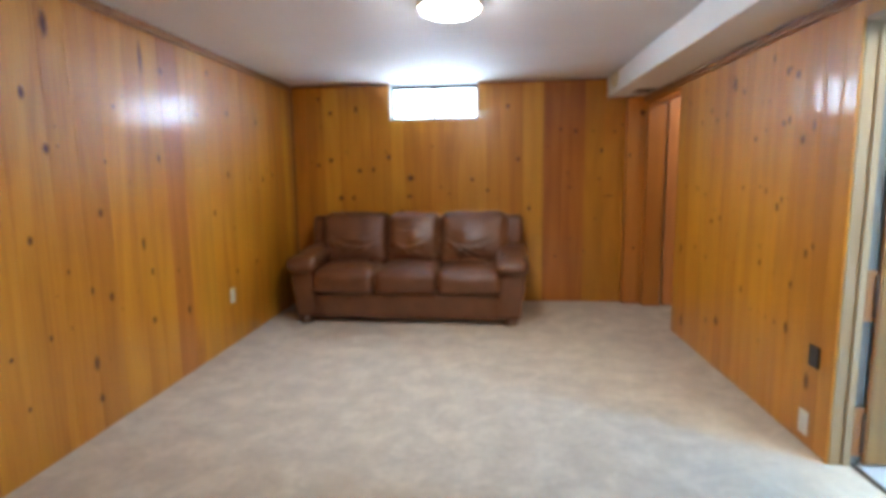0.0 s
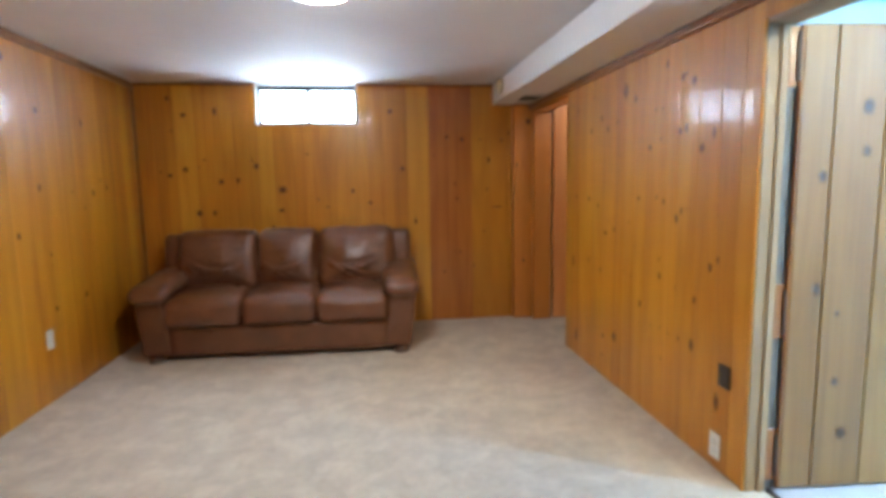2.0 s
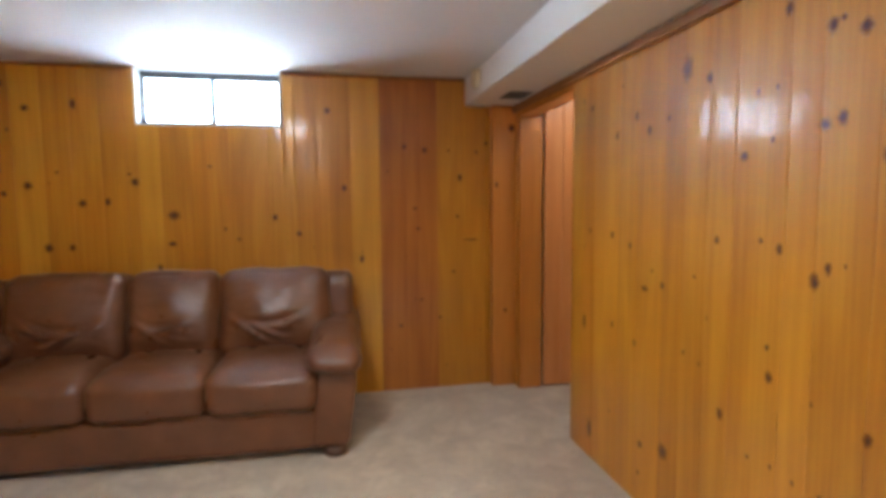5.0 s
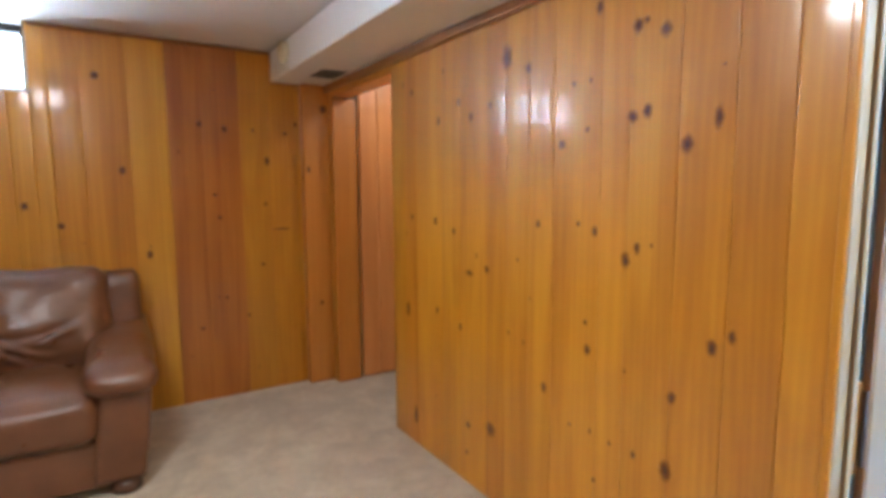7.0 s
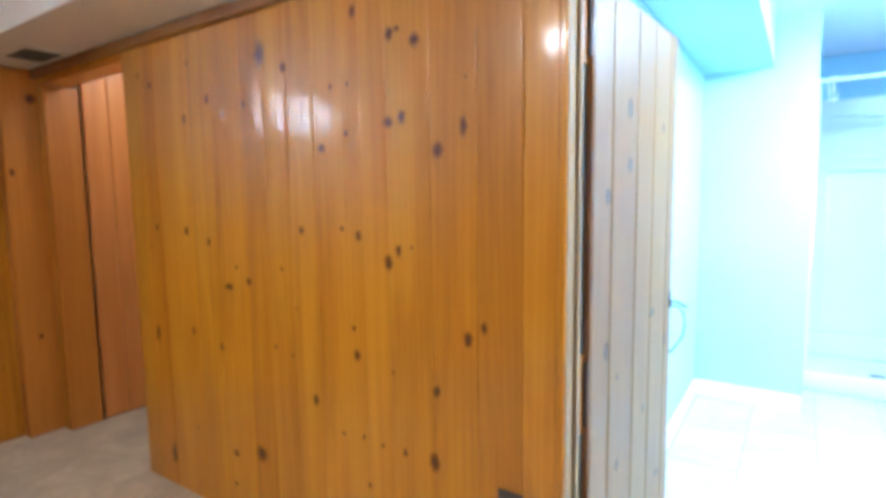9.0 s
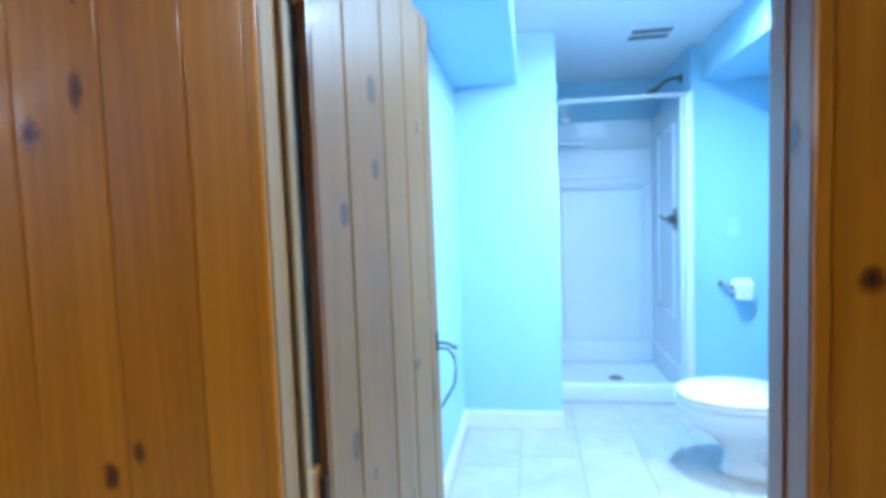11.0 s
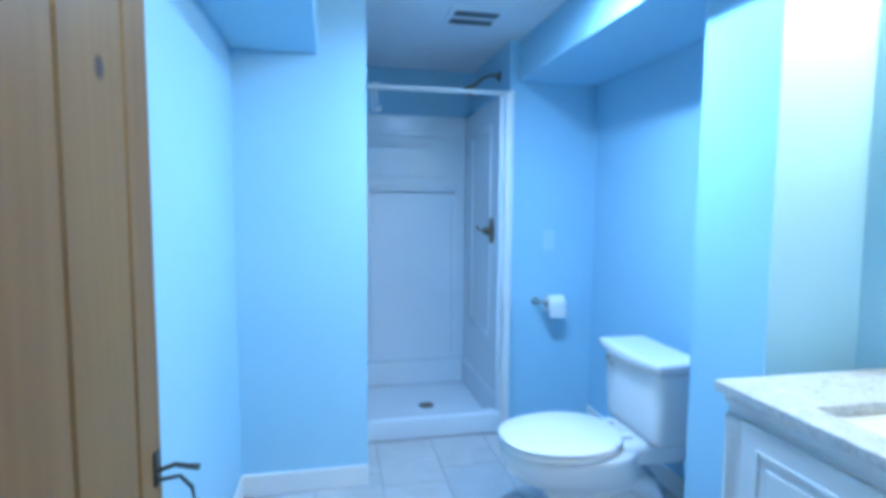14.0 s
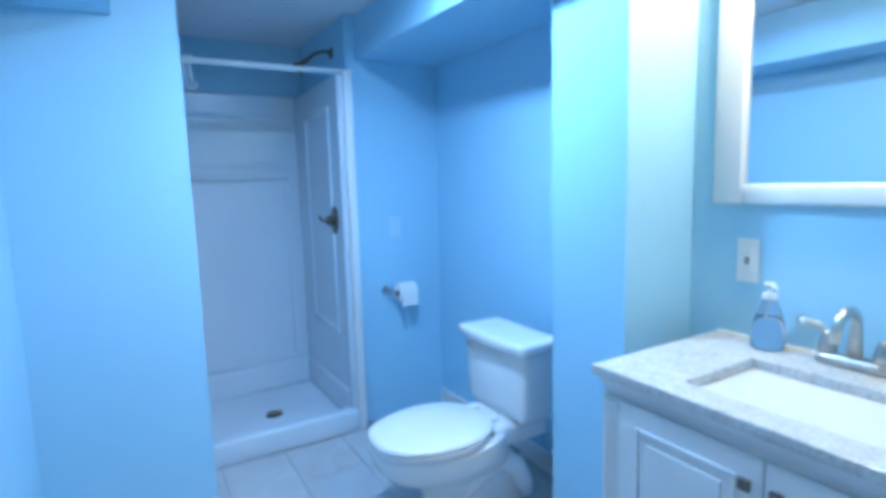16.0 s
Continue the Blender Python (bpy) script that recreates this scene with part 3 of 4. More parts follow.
# ---- the bathroom door, standing open ----
HINGE = (1.814, 2.682)
door_1 = thing("door_1", "pale pine board door standing open into the bathroom", "door", (HINGE[0], HINGE[1], 0.012), "", -4.6)
DW, DH = 0.76, 1.835
seams = [0.0, 0.135, 0.34, 0.50, 0.672, DW]
boards = []
for a, b in zip(seams, seams[1:]):
    boards.append(part("board", box((a + 0.0012, -0.034, 0), (b - 0.0012, -0.012, DH), 0.005), PINE_DIMMED, door_1))
part("edge_strip", box((-0.006, -0.033, 0), (0.001, -0.014, DH), 0.001), PINE_TRIM, door_1, "brown stained hinge edge")
for zc in (1.68, 1.02, 0.28):
    part("batten", box((0.06, -0.0125, zc - 0.06), (DW - 0.06, 0.013, zc + 0.06), 0.004), PINE_DIMMED, door_1)
for zc in (1.72, 0.74, 0.14):
    hinge = part("hinge", box((-0.046, -0.020, zc - 0.11), (-0.006, -0.004, zc + 0.11), 0.002), PINE_TRIM, door_1, "brown painted hinge block")
    part("pin", tube([(-0.012, -0.026, zc - 0.09), (-0.012, -0.026, zc + 0.09)], 0.006, 10), DARK, hinge)
latch = part("thumb_latch", box((DW - 0.04, -0.038, 0.85), (DW - 0.015, -0.034, 0.91), 0.002), IRON, door_1, "black iron thumb latch")
part("lever", tube([(DW - 0.03, -0.036, 0.875), (DW + 0.006, -0.052, 0.868), (DW + 0.03, -0.068, 0.852), (DW + 0.048, -0.075, 0.842)], [0.004, 0.0045, 0.005, 0.007], 8), IRON, latch, "", True)
part("pull", tube([(DW - 0.03, -0.040, 0.86), (DW + 0.0, -0.062, 0.85), (DW + 0.016, -0.076, 0.82), (DW + 0.020, -0.080, 0.78), (DW + 0.010, -0.075, 0.735), (DW - 0.01, -0.055, 0.70), (DW - 0.02, -0.040, 0.675)], 0.0036, 8), IRON, latch, "", True)
door_knots = [(0.27, 1.53, 46, 62), (0.275, 1.365, 36, 46), (0.105, 1.27, 36, 46), (0.11, 0.83, 36, 56), (0.20, 0.73, 22, 26), (0.52, 0.87, 60, 30), (0.21, 0.45, 34, 40), (0.45, 0.55, 24, 30), (0.25, 0.23, 46, 52), (0.62, 0.25, 50, 26), (0.60, 1.50, 26, 36), (0.68, 0.74, 30, 60)]
for u, z, kw, kh in door_knots:
    seat_on = next(i for i, (a, b) in enumerate(zip(seams, seams[1:])) if a <= u < b)
    knot_disc("knot", (u, -0.0345, z), (0, -1, 0), 1.6 * kw / 1000, 1.6 * kh / 1000, boards[seat_on], KNOT_PALE)

# unseen lamp, added to brighten the orange door in the passage
hl = thing("passage_fill_light", "unseen small round ceiling lamp added to brighten the passage", "ceiling light", (2.15, 5.0, H))
part("rim", lathe([(0.06, -0.001), (0.10, -0.003), (0.10, -0.02), (0.09, -0.022)], 28), DULL_METAL, hl, "", True)
part("shade", lathe([(0.09, -0.018), (0.085, -0.04), (0.05, -0.058), (0.004, -0.062)], 28), PASSAGE_GLASS, hl, "lit frosted glass", True)

# the open door seen in the passage
hall_door = thing("door_2", "orange stained pine door standing open in the passage", "door", (1.856, 5.575, 0.01), "", -3)
for i in range(5):
    part("board", box((i * 0.13 + 0.001, -0.03, 0), (i * 0.13 + 0.129, 0, 2.12), 0.004), PINE_ORANGE, hall_door)

# ---- bathroom ----
def baseboard(name, lo, hi):
    bm = box(lo, hi, 0.003)
    return setting(name, bm, WHITE_TRIM, "white painted baseboard", "baseboard")


baseboard("baseboard_north", (2.70, BN - 0.014, 0), (XJ - 0.014, BN - 0.0005, 0.10))
baseboard("baseboard_flank", (XJ - 0.014, YJ, 0), (XJ - 0.0005, BN - 0.0005, 0.10))
baseboard("baseboard_south", (WX1, BV + 0.0005, 0), (XT - 0.0005, BV + 0.014, 0.10))

# floor tiles over grout
tiles = setting("floor_bath", sheet(1.786, BV - 0.02, BE, BN + 0.02, -0.004, 0.1), GROUT, "large pale floor tiles with grey joints", "tile floor")

# shower
def shower():
    t = thing("shower_stall", "white moulded acrylic shower stall with low curb", "shower", (4.52, 1.72, 0))
    y0, y1, d = 1.335 - 1.72, YJ - 0.002 - 1.72, BE - 4.52 - 0.004
    bm = box((0, y0, 0), (0.085, y1, 0.125), 0.014, seg=3)
    part("curb", bm, ACRYLIC, t, "", True)
    part("tray", box((0.083, y0, 0), (d, y1, 0.035), 0.006), ACRYLIC, t)
    for lo, hi in (((0.083, y0, 0.034), (d, y0 + 0.03, 0.21)), ((0.083, y1 - 0.03, 0.034), (d, y1, 0.21)), ((d - 0.04, y0 + 0.03, 0.034), (d, y1 - 0.03, 0.21))):
        part("tray_wall", box(lo, hi, 0.012, seg=2), ACRYLIC, t)
    part("back_panel", box((d - 0.022, y0 + 0.02, 0.212), (d, y1 - 0.02, 1.95), 0.006), ACRYLIC, t)
    part("side_panel", box((0.03, y0, 0.212), (d - 0.02, y0 + 0.022, 1.95), 0.006), ACRYLIC, t)
    part("side_panel", box((0.03, y1 - 0.022, 0.212), (d - 0.02, y1, 1.95), 0.006), ACRYLIC, t)
    for z in (1.42,):
        part("shelf", box((d - 0.06, y0 + 0.10, z), (d - 0.018, y1 - 0.10, z + 0.035), 0.012, seg=3), ACRYLIC, t, "", True)
    for lo, hi in (((0.20, y0 + 0.02, 0.55), (0.24, y0 + 0.032, 1.78)), ((0.62, y0 + 0.02, 0.55), (0.66, y0 + 0.032, 1.78)), ((0.20, y0 + 0.02, 0.52), (0.66, y0 + 0.032, 0.56)), ((0.20, y0 + 0.02, 1.77), (0.66, y0 + 0.032, 1.81))):
        part("moulding", box(lo, hi, 0.005, seg=2), ACRYLIC, t, "", True)
    for lo, hi in (((d - 0.03, y0 + 0.09, 0.26), (d - 0.018, y0 + 0.12, 1.38)), ((d - 0.03, y1 - 0.12, 0.26), (d - 0.018, y1 - 0.09, 1.38)), ((d - 0.03, y0 + 0.09, 1.50), (d - 0.018, y1 - 0.09, 1.53)), ((d - 0.03, y0 + 0.09, 1.80), (d - 0.018, y1 - 0.09, 1.83))):
        part("moulding", box(lo, hi, 0.005, seg=2), ACRYLIC, t, "", True)
    part("flange", box((-0.004, 1.29 - 1.72, 0.0), (0.03, y0 + 0.002, 1.955), 0.008, seg=2), WHITE_TRIM, t, "white edge strip", True)
    part("flange", box((0.028, y0 - 0.002, 0.12), (0.07, y0 + 0.03, 1.95), 0.006, seg=2), ACRYLIC, t, "", True)
    drain = part("drain", lathe([(0.05, 0.035), (0.05, 0.039), (0.042, 0.041), (0.004, 0.040)], 28, (0.42, -0.01, 0)), DULL_METAL, t, "round metal drain", True)
    for i in range(6):
        a = i * math.pi / 3
        part("hole", lathe([(0.006, 0.0405), (0.006, 0.042)], 10, (0.42 + 0.026 * math.cos(a), -0.01 + 0.026 * math.sin(a), 0)), SHADOW, drain)


shower()
rod = thing("curtain_rod", "white tension rod across the shower opening", "curtain rod", (4.535, 1.72, 1.957))
part("bar", tube([(0, -0.41, 0), (0, 0.418, 0)], 0.013, 14), WHITE_PLASTIC, rod, "", True)
part("cap", tube([(0, -0.43, 0), (0, -0.40, 0)], 0.02, 14), WHITE_PLASTIC, rod, "", True)
part("cap", tube([(0, 0.402, 0), (0, 0.419, 0)], 0.02, 14), WHITE_PLASTIC, rod, "", True)
for k, dy in enumerate((0.332, 0.350)):
    hook = thing("curtain_hook", "white plastic S-shaped curtain hook hanging on the rod", "hook", (4.535, 1.72 + dy, 1.957), "curtain hooks on the rod", 25 + 50 * k)
    pts = [(0.018 * math.cos(a), 0, 0.018 * math.sin(a)) for a in (math.pi * (1.15 - 0.145 * i) for i in range(9))]
    pts += [(0.016, 0, -0.035), (0.008, 0, -0.075)]
    pts += [(-0.012 + 0.022 * math.cos(a), 0, -0.105 + 0.022 * math.sin(a)) for a in (0.3 - 0.5 * i for i in range(8))]
    part("wire", tube(pts, 0.0042, 8), WHITE_PLASTIC, hook, "", True)

valve = thing("shower_valve", "brushed nickel lever valve with oval plate", "shower valve", (4.70, 1.357, 1.18))
part("plate", lathe([(0.055, 0), (0.055, 0.005), (0.045, 0.010), (0.01, 0.011)], 32, (0, 0, 0), "Y", 1.0, 1.45), DULL_METAL, valve, "", True)
part("hub", lathe([(0.028, 0.008), (0.026, 0.04), (0.02, 0.052), (0.004, 0.054)], 24, (0, 0, 0), "Y"), DULL_METAL, valve, "", True)
part("lever", tube([(0, 0.045, 0), (-0.03, 0.075, 0.004), (-0.06, 0.10, 0.012), (-0.075, 0.112, 0.03)], [0.010, 0.008, 0.007, 0.008], 10), DULL_METAL, valve, "", True)
shead = thing("shower_spray", "dull bronze shower arm and spray head", "shower head", (4.80, 1.292, 2.11))
part("flange", lathe([(0.032, 0), (0.03, 0.008), (0.014, 0.016)], 24, (0, 0, 0), "Y"), DULL_METAL, shead, "", True)
part("arm", tube([(0, 0.0, 0), (0, 0.05, 0.006), (0, 0.10, -0.012), (0, 0.145, -0.05)], 0.010, 12), DULL_METAL, shead, "", True)
part("head", tube([(0, 0.14, -0.046), (0, 0.165, -0.07), (0, 0.185, -0.09), (0, 0.20, -0.106)], [0.013, 0.018, 0.034, 0.036], 20), DULL_METAL, shead, "", True)

# paper holder and blank plate on the toilet end wall
holder = thing("paper_holder", "brushed nickel toilet paper holder with a white roll", "paper holder", (XT - 0.001, 1.03, 0.765))
for s in (-1, 1):
    post = part("post", lathe([(0.024, 0), (0.024, -0.006), (0.012, -0.014), (0.010, -0.055), (0.012, -0.068), (0.004, -0.072)], 20, (0, s * 0.082, 0), "X"), NICKEL, holder, "", True)
part("bar", tube([(-0.062, -0.082, 0), (-0.062, 0.082, 0)], 0.007, 10), NICKEL, holder, "", True)
roll = part("roll", lathe([(0.02, -0.052), (0.053, -0.052), (0.055, -0.048), (0.055, 0.048), (0.053, 0.052), (0.02, 0.052)], 36, (-0.062, -0.016, -0.012), "Y"), PAPER, holder, "white paper roll", True)
part("loose_sheet", box((-0.119, -0.066, -0.085), (-0.1165, 0.034, -0.012), 0.0005), PAPER, roll)
part("core", lathe([(0.019, -0.053), (0.020, 0.0), (0.019, 0.053)], 20, (-0.062, -0.016, -0.012), "Y"), DARK, roll)
plate = thing("blank_plate", "blank wall plate painted pale blue like the wall", "wall plate", (XT - 0.001, 1.04, 1.126), "", -90)
part("plate", box((-0.036, -0.006, -0.058), (0.036, 0, 0.058), 0.003, seg=2), PAINTED_PLATE, plate)
for dz in (-0.04, 0.04):
    part("screw", lathe([(0.003, 0), (0.0025, 0.0012)], 10, (0, -0.0072, dz), "Y"), NICKEL, plate)


# ---- toilet ----
def toilet():
    t = thing("toilet", "white porcelain two-piece toilet with lid closed", "toilet", (3.615, BV, 0))
    # bowl: stacked egg-shaped rings; (z, half width, back y, front y)
    def egg(rings, n=36):
        bm = bmesh.new()
        prev = None
        for z, hw, yb, yf in rings:
            cy = yb + (yf - yb) * 0.42
            ring = []
            for k in range(n):
                a = 2 * math.pi * k / n
                sy = math.sin(a)
                y = cy + (yf - cy) * sy if sy > 0 else cy + (cy - yb) * sy
                ring.append(bm.verts.new((hw * math.copysign(abs(math.cos(a)) ** 0.85, math.cos(a)), y, z)))
            if prev:
                for k in range(n):
                    bm.faces.new((prev[k], prev[(k + 1) % n], ring[(k + 1) % n], ring[k]))
            else:
                bm.faces.new(ring[::-1])
            prev = ring
        bm.faces.new(prev)
        return bm
    part("base", egg([(0, 0.112, 0.16, 0.69), (0.02, 0.115, 0.158, 0.695), (0.05, 0.106, 0.17, 0.68), (0.12, 0.104, 0.18, 0.68), (0.18, 0.125, 0.20, 0.735), (0.225, 0.168, 0.25, 0.825), (0.275, 0.195, 0.29, 0.870), (0.325, 0.208, 0.30, 0.886), (0.345, 0.210, 0.30, 0.888), (0.355, 0.206, 0.305, 0.882)]), PORCELAIN, t, "", True)
    part("deck", cushion((0.30, 0.30, 0.10), 0.03, (0, 0, 0), 8), PORCELAIN, t, "", True, pose(0, 0.28, 0.335))
    for s in (-1, 1):
        part("trapway", tube([(s * 0.085, 0.55, 0.10), (s * 0.10, 0.47, 0.19), (s * 0.10, 0.38, 0.225), (s * 0.10, 0.29, 0.18), (s * 0.095, 0.24, 0.09), (s * 0.09, 0.22, 0.03)], [0.03, 0.045, 0.05, 0.05, 0.045, 0.04], 14), PORCELAIN, t, "", True)
        part("bolt_cap", lathe([(0.014, 0.02), (0.013, 0.034), (0.004, 0.04)], 14, (s * 0.118, 0.36, 0)), WHITE_PLASTIC, t, "", True)
    part("seat", egg([(0.357, 0.208, 0.40, 0.880), (0.361, 0.214, 0.395, 0.888), (0.373, 0.215, 0.395, 0.889), (0.379, 0.210, 0.40, 0.884)]), WHITE_PLASTIC, t, "", True)
    part("lid", egg([(0.383, 0.211, 0.39, 0.885), (0.387, 0.216, 0.385, 0.892), (0.397, 0.216, 0.385, 0.892), (0.405, 0.198, 0.40, 0.872), (0.408, 0.10, 0.47, 0.77)]), WHITE_PLASTIC, t, "closed white lid", True)
    for s in (-1, 1):
        part("hinge", box((s * 0.075 - 0.022, 0.355, 0.383), (s * 0.075 + 0.022, 0.40, 0.402), 0.006, seg=2), WHITE_PLASTIC, t)
    def taper(q):
        k = 1 - 0.10 * max(0, (0.16 - q.z) / 0.32)
        q.x *= k
        q.y = q.y * (1 - 0.10 * max(0, (0.16 - q.z) / 0.32))
        return q
    part("tank", cushion((0.435, 0.19, 0.32), 0.03, (0.012, 0.02, 0), 12, 0.0, 0, taper), PORCELAIN, t, "", True, pose(0, 0.235, 0.535))
    def bow(q):
        q.y += 0.02 * (1 - (q.x / 0.235) ** 2) * (q.y > 0)
        return q
    part("tank_lid", cushion((0.47, 0.225, 0.045), 0.018, (0, 0, 0.004), 12, 0.0, 0, bow), PORCELAIN, t, "", True, pose(0, 0.24, 0.712))
    part("flush_lever", tube([(0.155, 0.33, 0.655), (0.155, 0.35, 0.655), (0.11, 0.357, 0.65), (0.08, 0.357, 0.645)], 0.006, 8), NICKEL, t, "", True)


toilet()


# ---- vanity ----
def panel_door(parent, x0, x1, z0, z1, y, knob_x):
    """A raised-panel cabinet door on the face y, opening toward +y."""
    d = part("door", box((x0, y, z0), (x1, y + 0.018, z1), 0.003, seg=2), WHITE_TRIM, parent)
    for lo, hi in (((x0 + 0.052, y + 0.017, z0 + 0.052), (x0 + 0.064, y + 0.023, z1 - 0.052)), ((x1 - 0.064, y + 0.017, z0 + 0.052), (x1 - 0.052, y + 0.023, z1 - 0.052)),
                   ((x0 + 0.064, y + 0.017, z0 + 0.052), (x1 - 0.064, y + 0.023, z0 + 0.064)), ((x0 + 0.064, y + 0.017, z1 - 0.064), (x1 - 0.064, y + 0.023, z1 - 0.052))):
        part("moulding", box(lo, hi, 0.0025), WHITE_TRIM, d)
    part("panel", box((x0 + 0.085, y + 0.016, z0 + 0.085), (x1 - 0.085, y + 0.022, z1 - 0.085), 0.004), WHITE_TRIM, d)
    part("knob", box((knob_x - 0.013, y + 0.026, z1 - 0.075), (knob_x + 0.013, y + 0.038, z1 - 0.049), 0.003, seg=2), DULL_METAL, d, "square dull metal knob")
    part("stem", tube([(knob_x, y + 0.017, z1 - 0.062), (knob_x, y + 0.028, z1 - 0.062)], 0.006, 8), DULL_METAL, d)


CX = 2.349
V0, V1, VF = CX - 0.438, CX + 0.438, 1.285
vanity = thing("vanity_cabinet", "white painted vanity cabinet with two raised-panel doors", "cabinet", (0, 0, 0))
part("body", box((V0, BV + 0.004, 0.09), (V1, VF, 0.853), 0.003), WHITE_TRIM, vanity)
part("plinth", box((V0 + 0.03, BV + 0.01, 0), (V1 - 0.03, VF - 0.06, 0.09)), WHITE_TRIM, vanity)
part("cornice", box((V0 - 0.006, BV + 0.01, 0.825), (V1 + 0.006, VF + 0.012, 0.853), 0.006, seg=2), WHITE_TRIM, vanity)
for a, b in ((V0 + 0.004, V0 + 0.062), (V1 - 0.062, V1 - 0.004)):
    pil = part("pilaster", box((a, VF - 0.001, 0.09), (b, VF + 0.012, 0.80), 0.003), WHITE_TRIM, vanity)
    for i in range(3):
        c = a + 0.016 + i * 0.013
        part("flute", box((c - 0.003, VF + 0.0115, 0.14), (c + 0.003, VF + 0.015, 0.75), 0.0015), WHITE_TRIM, pil)
    part("cap", box((a, VF - 0.001, 0.77), (b, VF + 0.017, 0.795), 0.003), WHITE_TRIM, pil)
for a, b in ((V1 + 0.0005, V1 + 0.006),):
    part("side_panel", box((a - 0.001, BV + 0.06, 0.15), (b, VF - 0.05, 0.78), 0.002), WHITE_TRIM, vanity)
panel_door(vanity, CX + 0.002, V1 - 0.068, 0.12, 0.805, VF, CX + 0.032)
panel_door(vanity, V0 + 0.068, CX - 0.002, 0.12, 0.805, VF, CX - 0.032)

top = thing("stone_worktop", "grey speckled stone worktop with an undermount cut-out", "countertop", (0, 0, 0))
TX0, TX1, TF, TZ = CX - 0.455, CX + 0.455, 1.318, 0.882
SX0, SX1, SY0, SY1 = CX - 0.238, CX + 0.238, 0.925, 1.228
bm = bmesh.new()
loops = []
for (xa, ya, xb, yb), z in [(r, z) for r in ((TX0, BV + 0.002, TX1, TF), (SX0, SY0, SX1, SY1)) for z in (0.855, TZ)]:
    loops.append([bm.verts.new((x, y, z)) for x, y in ((xa, ya), (xb, ya), (xb, yb), (xa, yb))])
for k in range(4):
    for p, q in ((0, 1), (1, 3), (3, 2), (2, 0)):
        bm.faces.new((loops[p][k], loops[p][(k + 1) % 4], loops[q][(k + 1) % 4], loops[q][k]))
bmesh.ops.recalc_face_normals(bm, faces=bm.faces)
rims = [e for e in bm.edges if all(v in loops[1] for v in e.verts) or all(v in loops[3] for v in e.verts)]
bmesh.ops.bevel(bm, geom=rims, offset=0.003, segments=2, affect="EDGES", profile=0.5)
part("slab", bm, GRANITE, top)
part("caulk", tube([(TX0, BV + 0.004, TZ), (TX1, BV + 0.004, TZ)], 0.005, 8), WHITE_PLASTIC, top)


def basin():
    t = thing("sink_basin", "white porcelain rectangular undermount basin", "sink", (CX, (SY0 + SY1) / 2, 0.855))
    bm = bmesh.new()
    hx, hy = 0.25, 0.164
    rings = []
    for z, k, r in ((0.0, 1.0, 0.03), (-0.004, 0.955, 0.035), (-0.06, 0.93, 0.045), (-0.10, 0.87, 0.06), (-0.118, 0.70, 0.06), (-0.125, 0.30, 0.03), (-0.127, 0.08, 0.01)):
        ring = []
        for q in range(32):
            a = 2 * math.pi * (q + 0.5) / 32
            c, s = math.cos(a), math.sin(a)
            x = math.copysign(min(abs(c) * 1.5, 1) , c) * (hx * k - r) + r * c
            y = math.copysign(min(abs(s) * 1.5, 1), s) * (hy * k - r) + r * s
            ring.append(bm.verts.new((x, y, z)))
        rings.append(ring)
    for a, b in zip(rings, rings[1:]):
        for q in range(32):
            bm.faces.new((b[q], b[(q + 1) % 32], a[(q + 1) % 32], a[q]))
    bm.faces.new(rings[-1])
    bmesh.ops.solidify(bm, geom=bm.faces[:], thickness=-0.008)
    part("bowl", bm, PORCELAIN, t, "", True)
    part("drain", lathe([(0.022, -0.126), (0.021, -0.1225), (0.006, -0.122)], 20), NICKEL, t, "", True)


basin()

faucet = thing("faucet", "brushed nickel two-handle faucet with arched spout", "faucet", (2.402, 0.806, TZ))
part("base", cushion((0.165, 0.055, 0.028), 0.013, (0, 0, 0.002), 8), NICKEL, faucet, "", True, pose(0, 0, 0.014))
arc = [(0, 0, 0.02), (0, 0, 0.09)] + [(0, 0.052 - 0.052 * math.cos(a), 0.105 + 0.05 * math.sin(a)) for a in (0.3 * i for i in range(9))] + [(0, 0.112, 0.085)]
part("spout", tube(arc, [0.019, 0.015] + [0.0135] * 8 + [0.012, 0.0125], 14), NICKEL, faucet, "", True)
for s in (-1, 1):
    h = part("handle_body", lathe([(0.025, 0.026), (0.022, 0.045), (0.016, 0.075), (0.013, 0.082), (0.004, 0.086)], 20, (s * 0.062, 0, 0)), NICKEL, faucet, "", True)
    part("lever", tube([(s * 0.062, 0, 0.08), (s * 0.085, 0.005, 0.096), (s * 0.12, 0.01, 0.100), (s * 0.135, 0.012, 0.098)], [0.007, 0.009, 0.011, 0.006], 10), NICKEL, h, "", True)

soap = thing("soap_bottle", "clear pump bottle of pale hand soap on the counter", "soap bottle", (2.612, 0.815, TZ))
part("bottle", lathe([(0.036, 0.0), (0.043, 0.006), (0.045, 0.034), (0.041, 0.072), (0.031, 0.106), (0.021, 0.130), (0.017, 0.142)], 28), SOAP, soap, "clear bluish plastic bottle", True)
part("soap", lathe([(0.033, 0.004), (0.040, 0.009), (0.042, 0.034), (0.0385, 0.070), (0.034, 0.088), (0.004, 0.089)], 24), GEL, soap, "pale blue liquid soap", True)
pump = part("pump", lathe([(0.017, 0.142), (0.0185, 0.146), (0.0185, 0.160), (0.007, 0.164), (0.006, 0.178), (0.015, 0.180), (0.016, 0.190), (0.004, 0.193)], 20), WHITE_PLASTIC, soap, "white pump top", True)
part("nozzle", tube([(0, 0, 0.186), (-0.022, 0.020, 0.186), (-0.034, 0.030, 0.180)], 0.005, 8), WHITE_PLASTIC, pump, "", True)
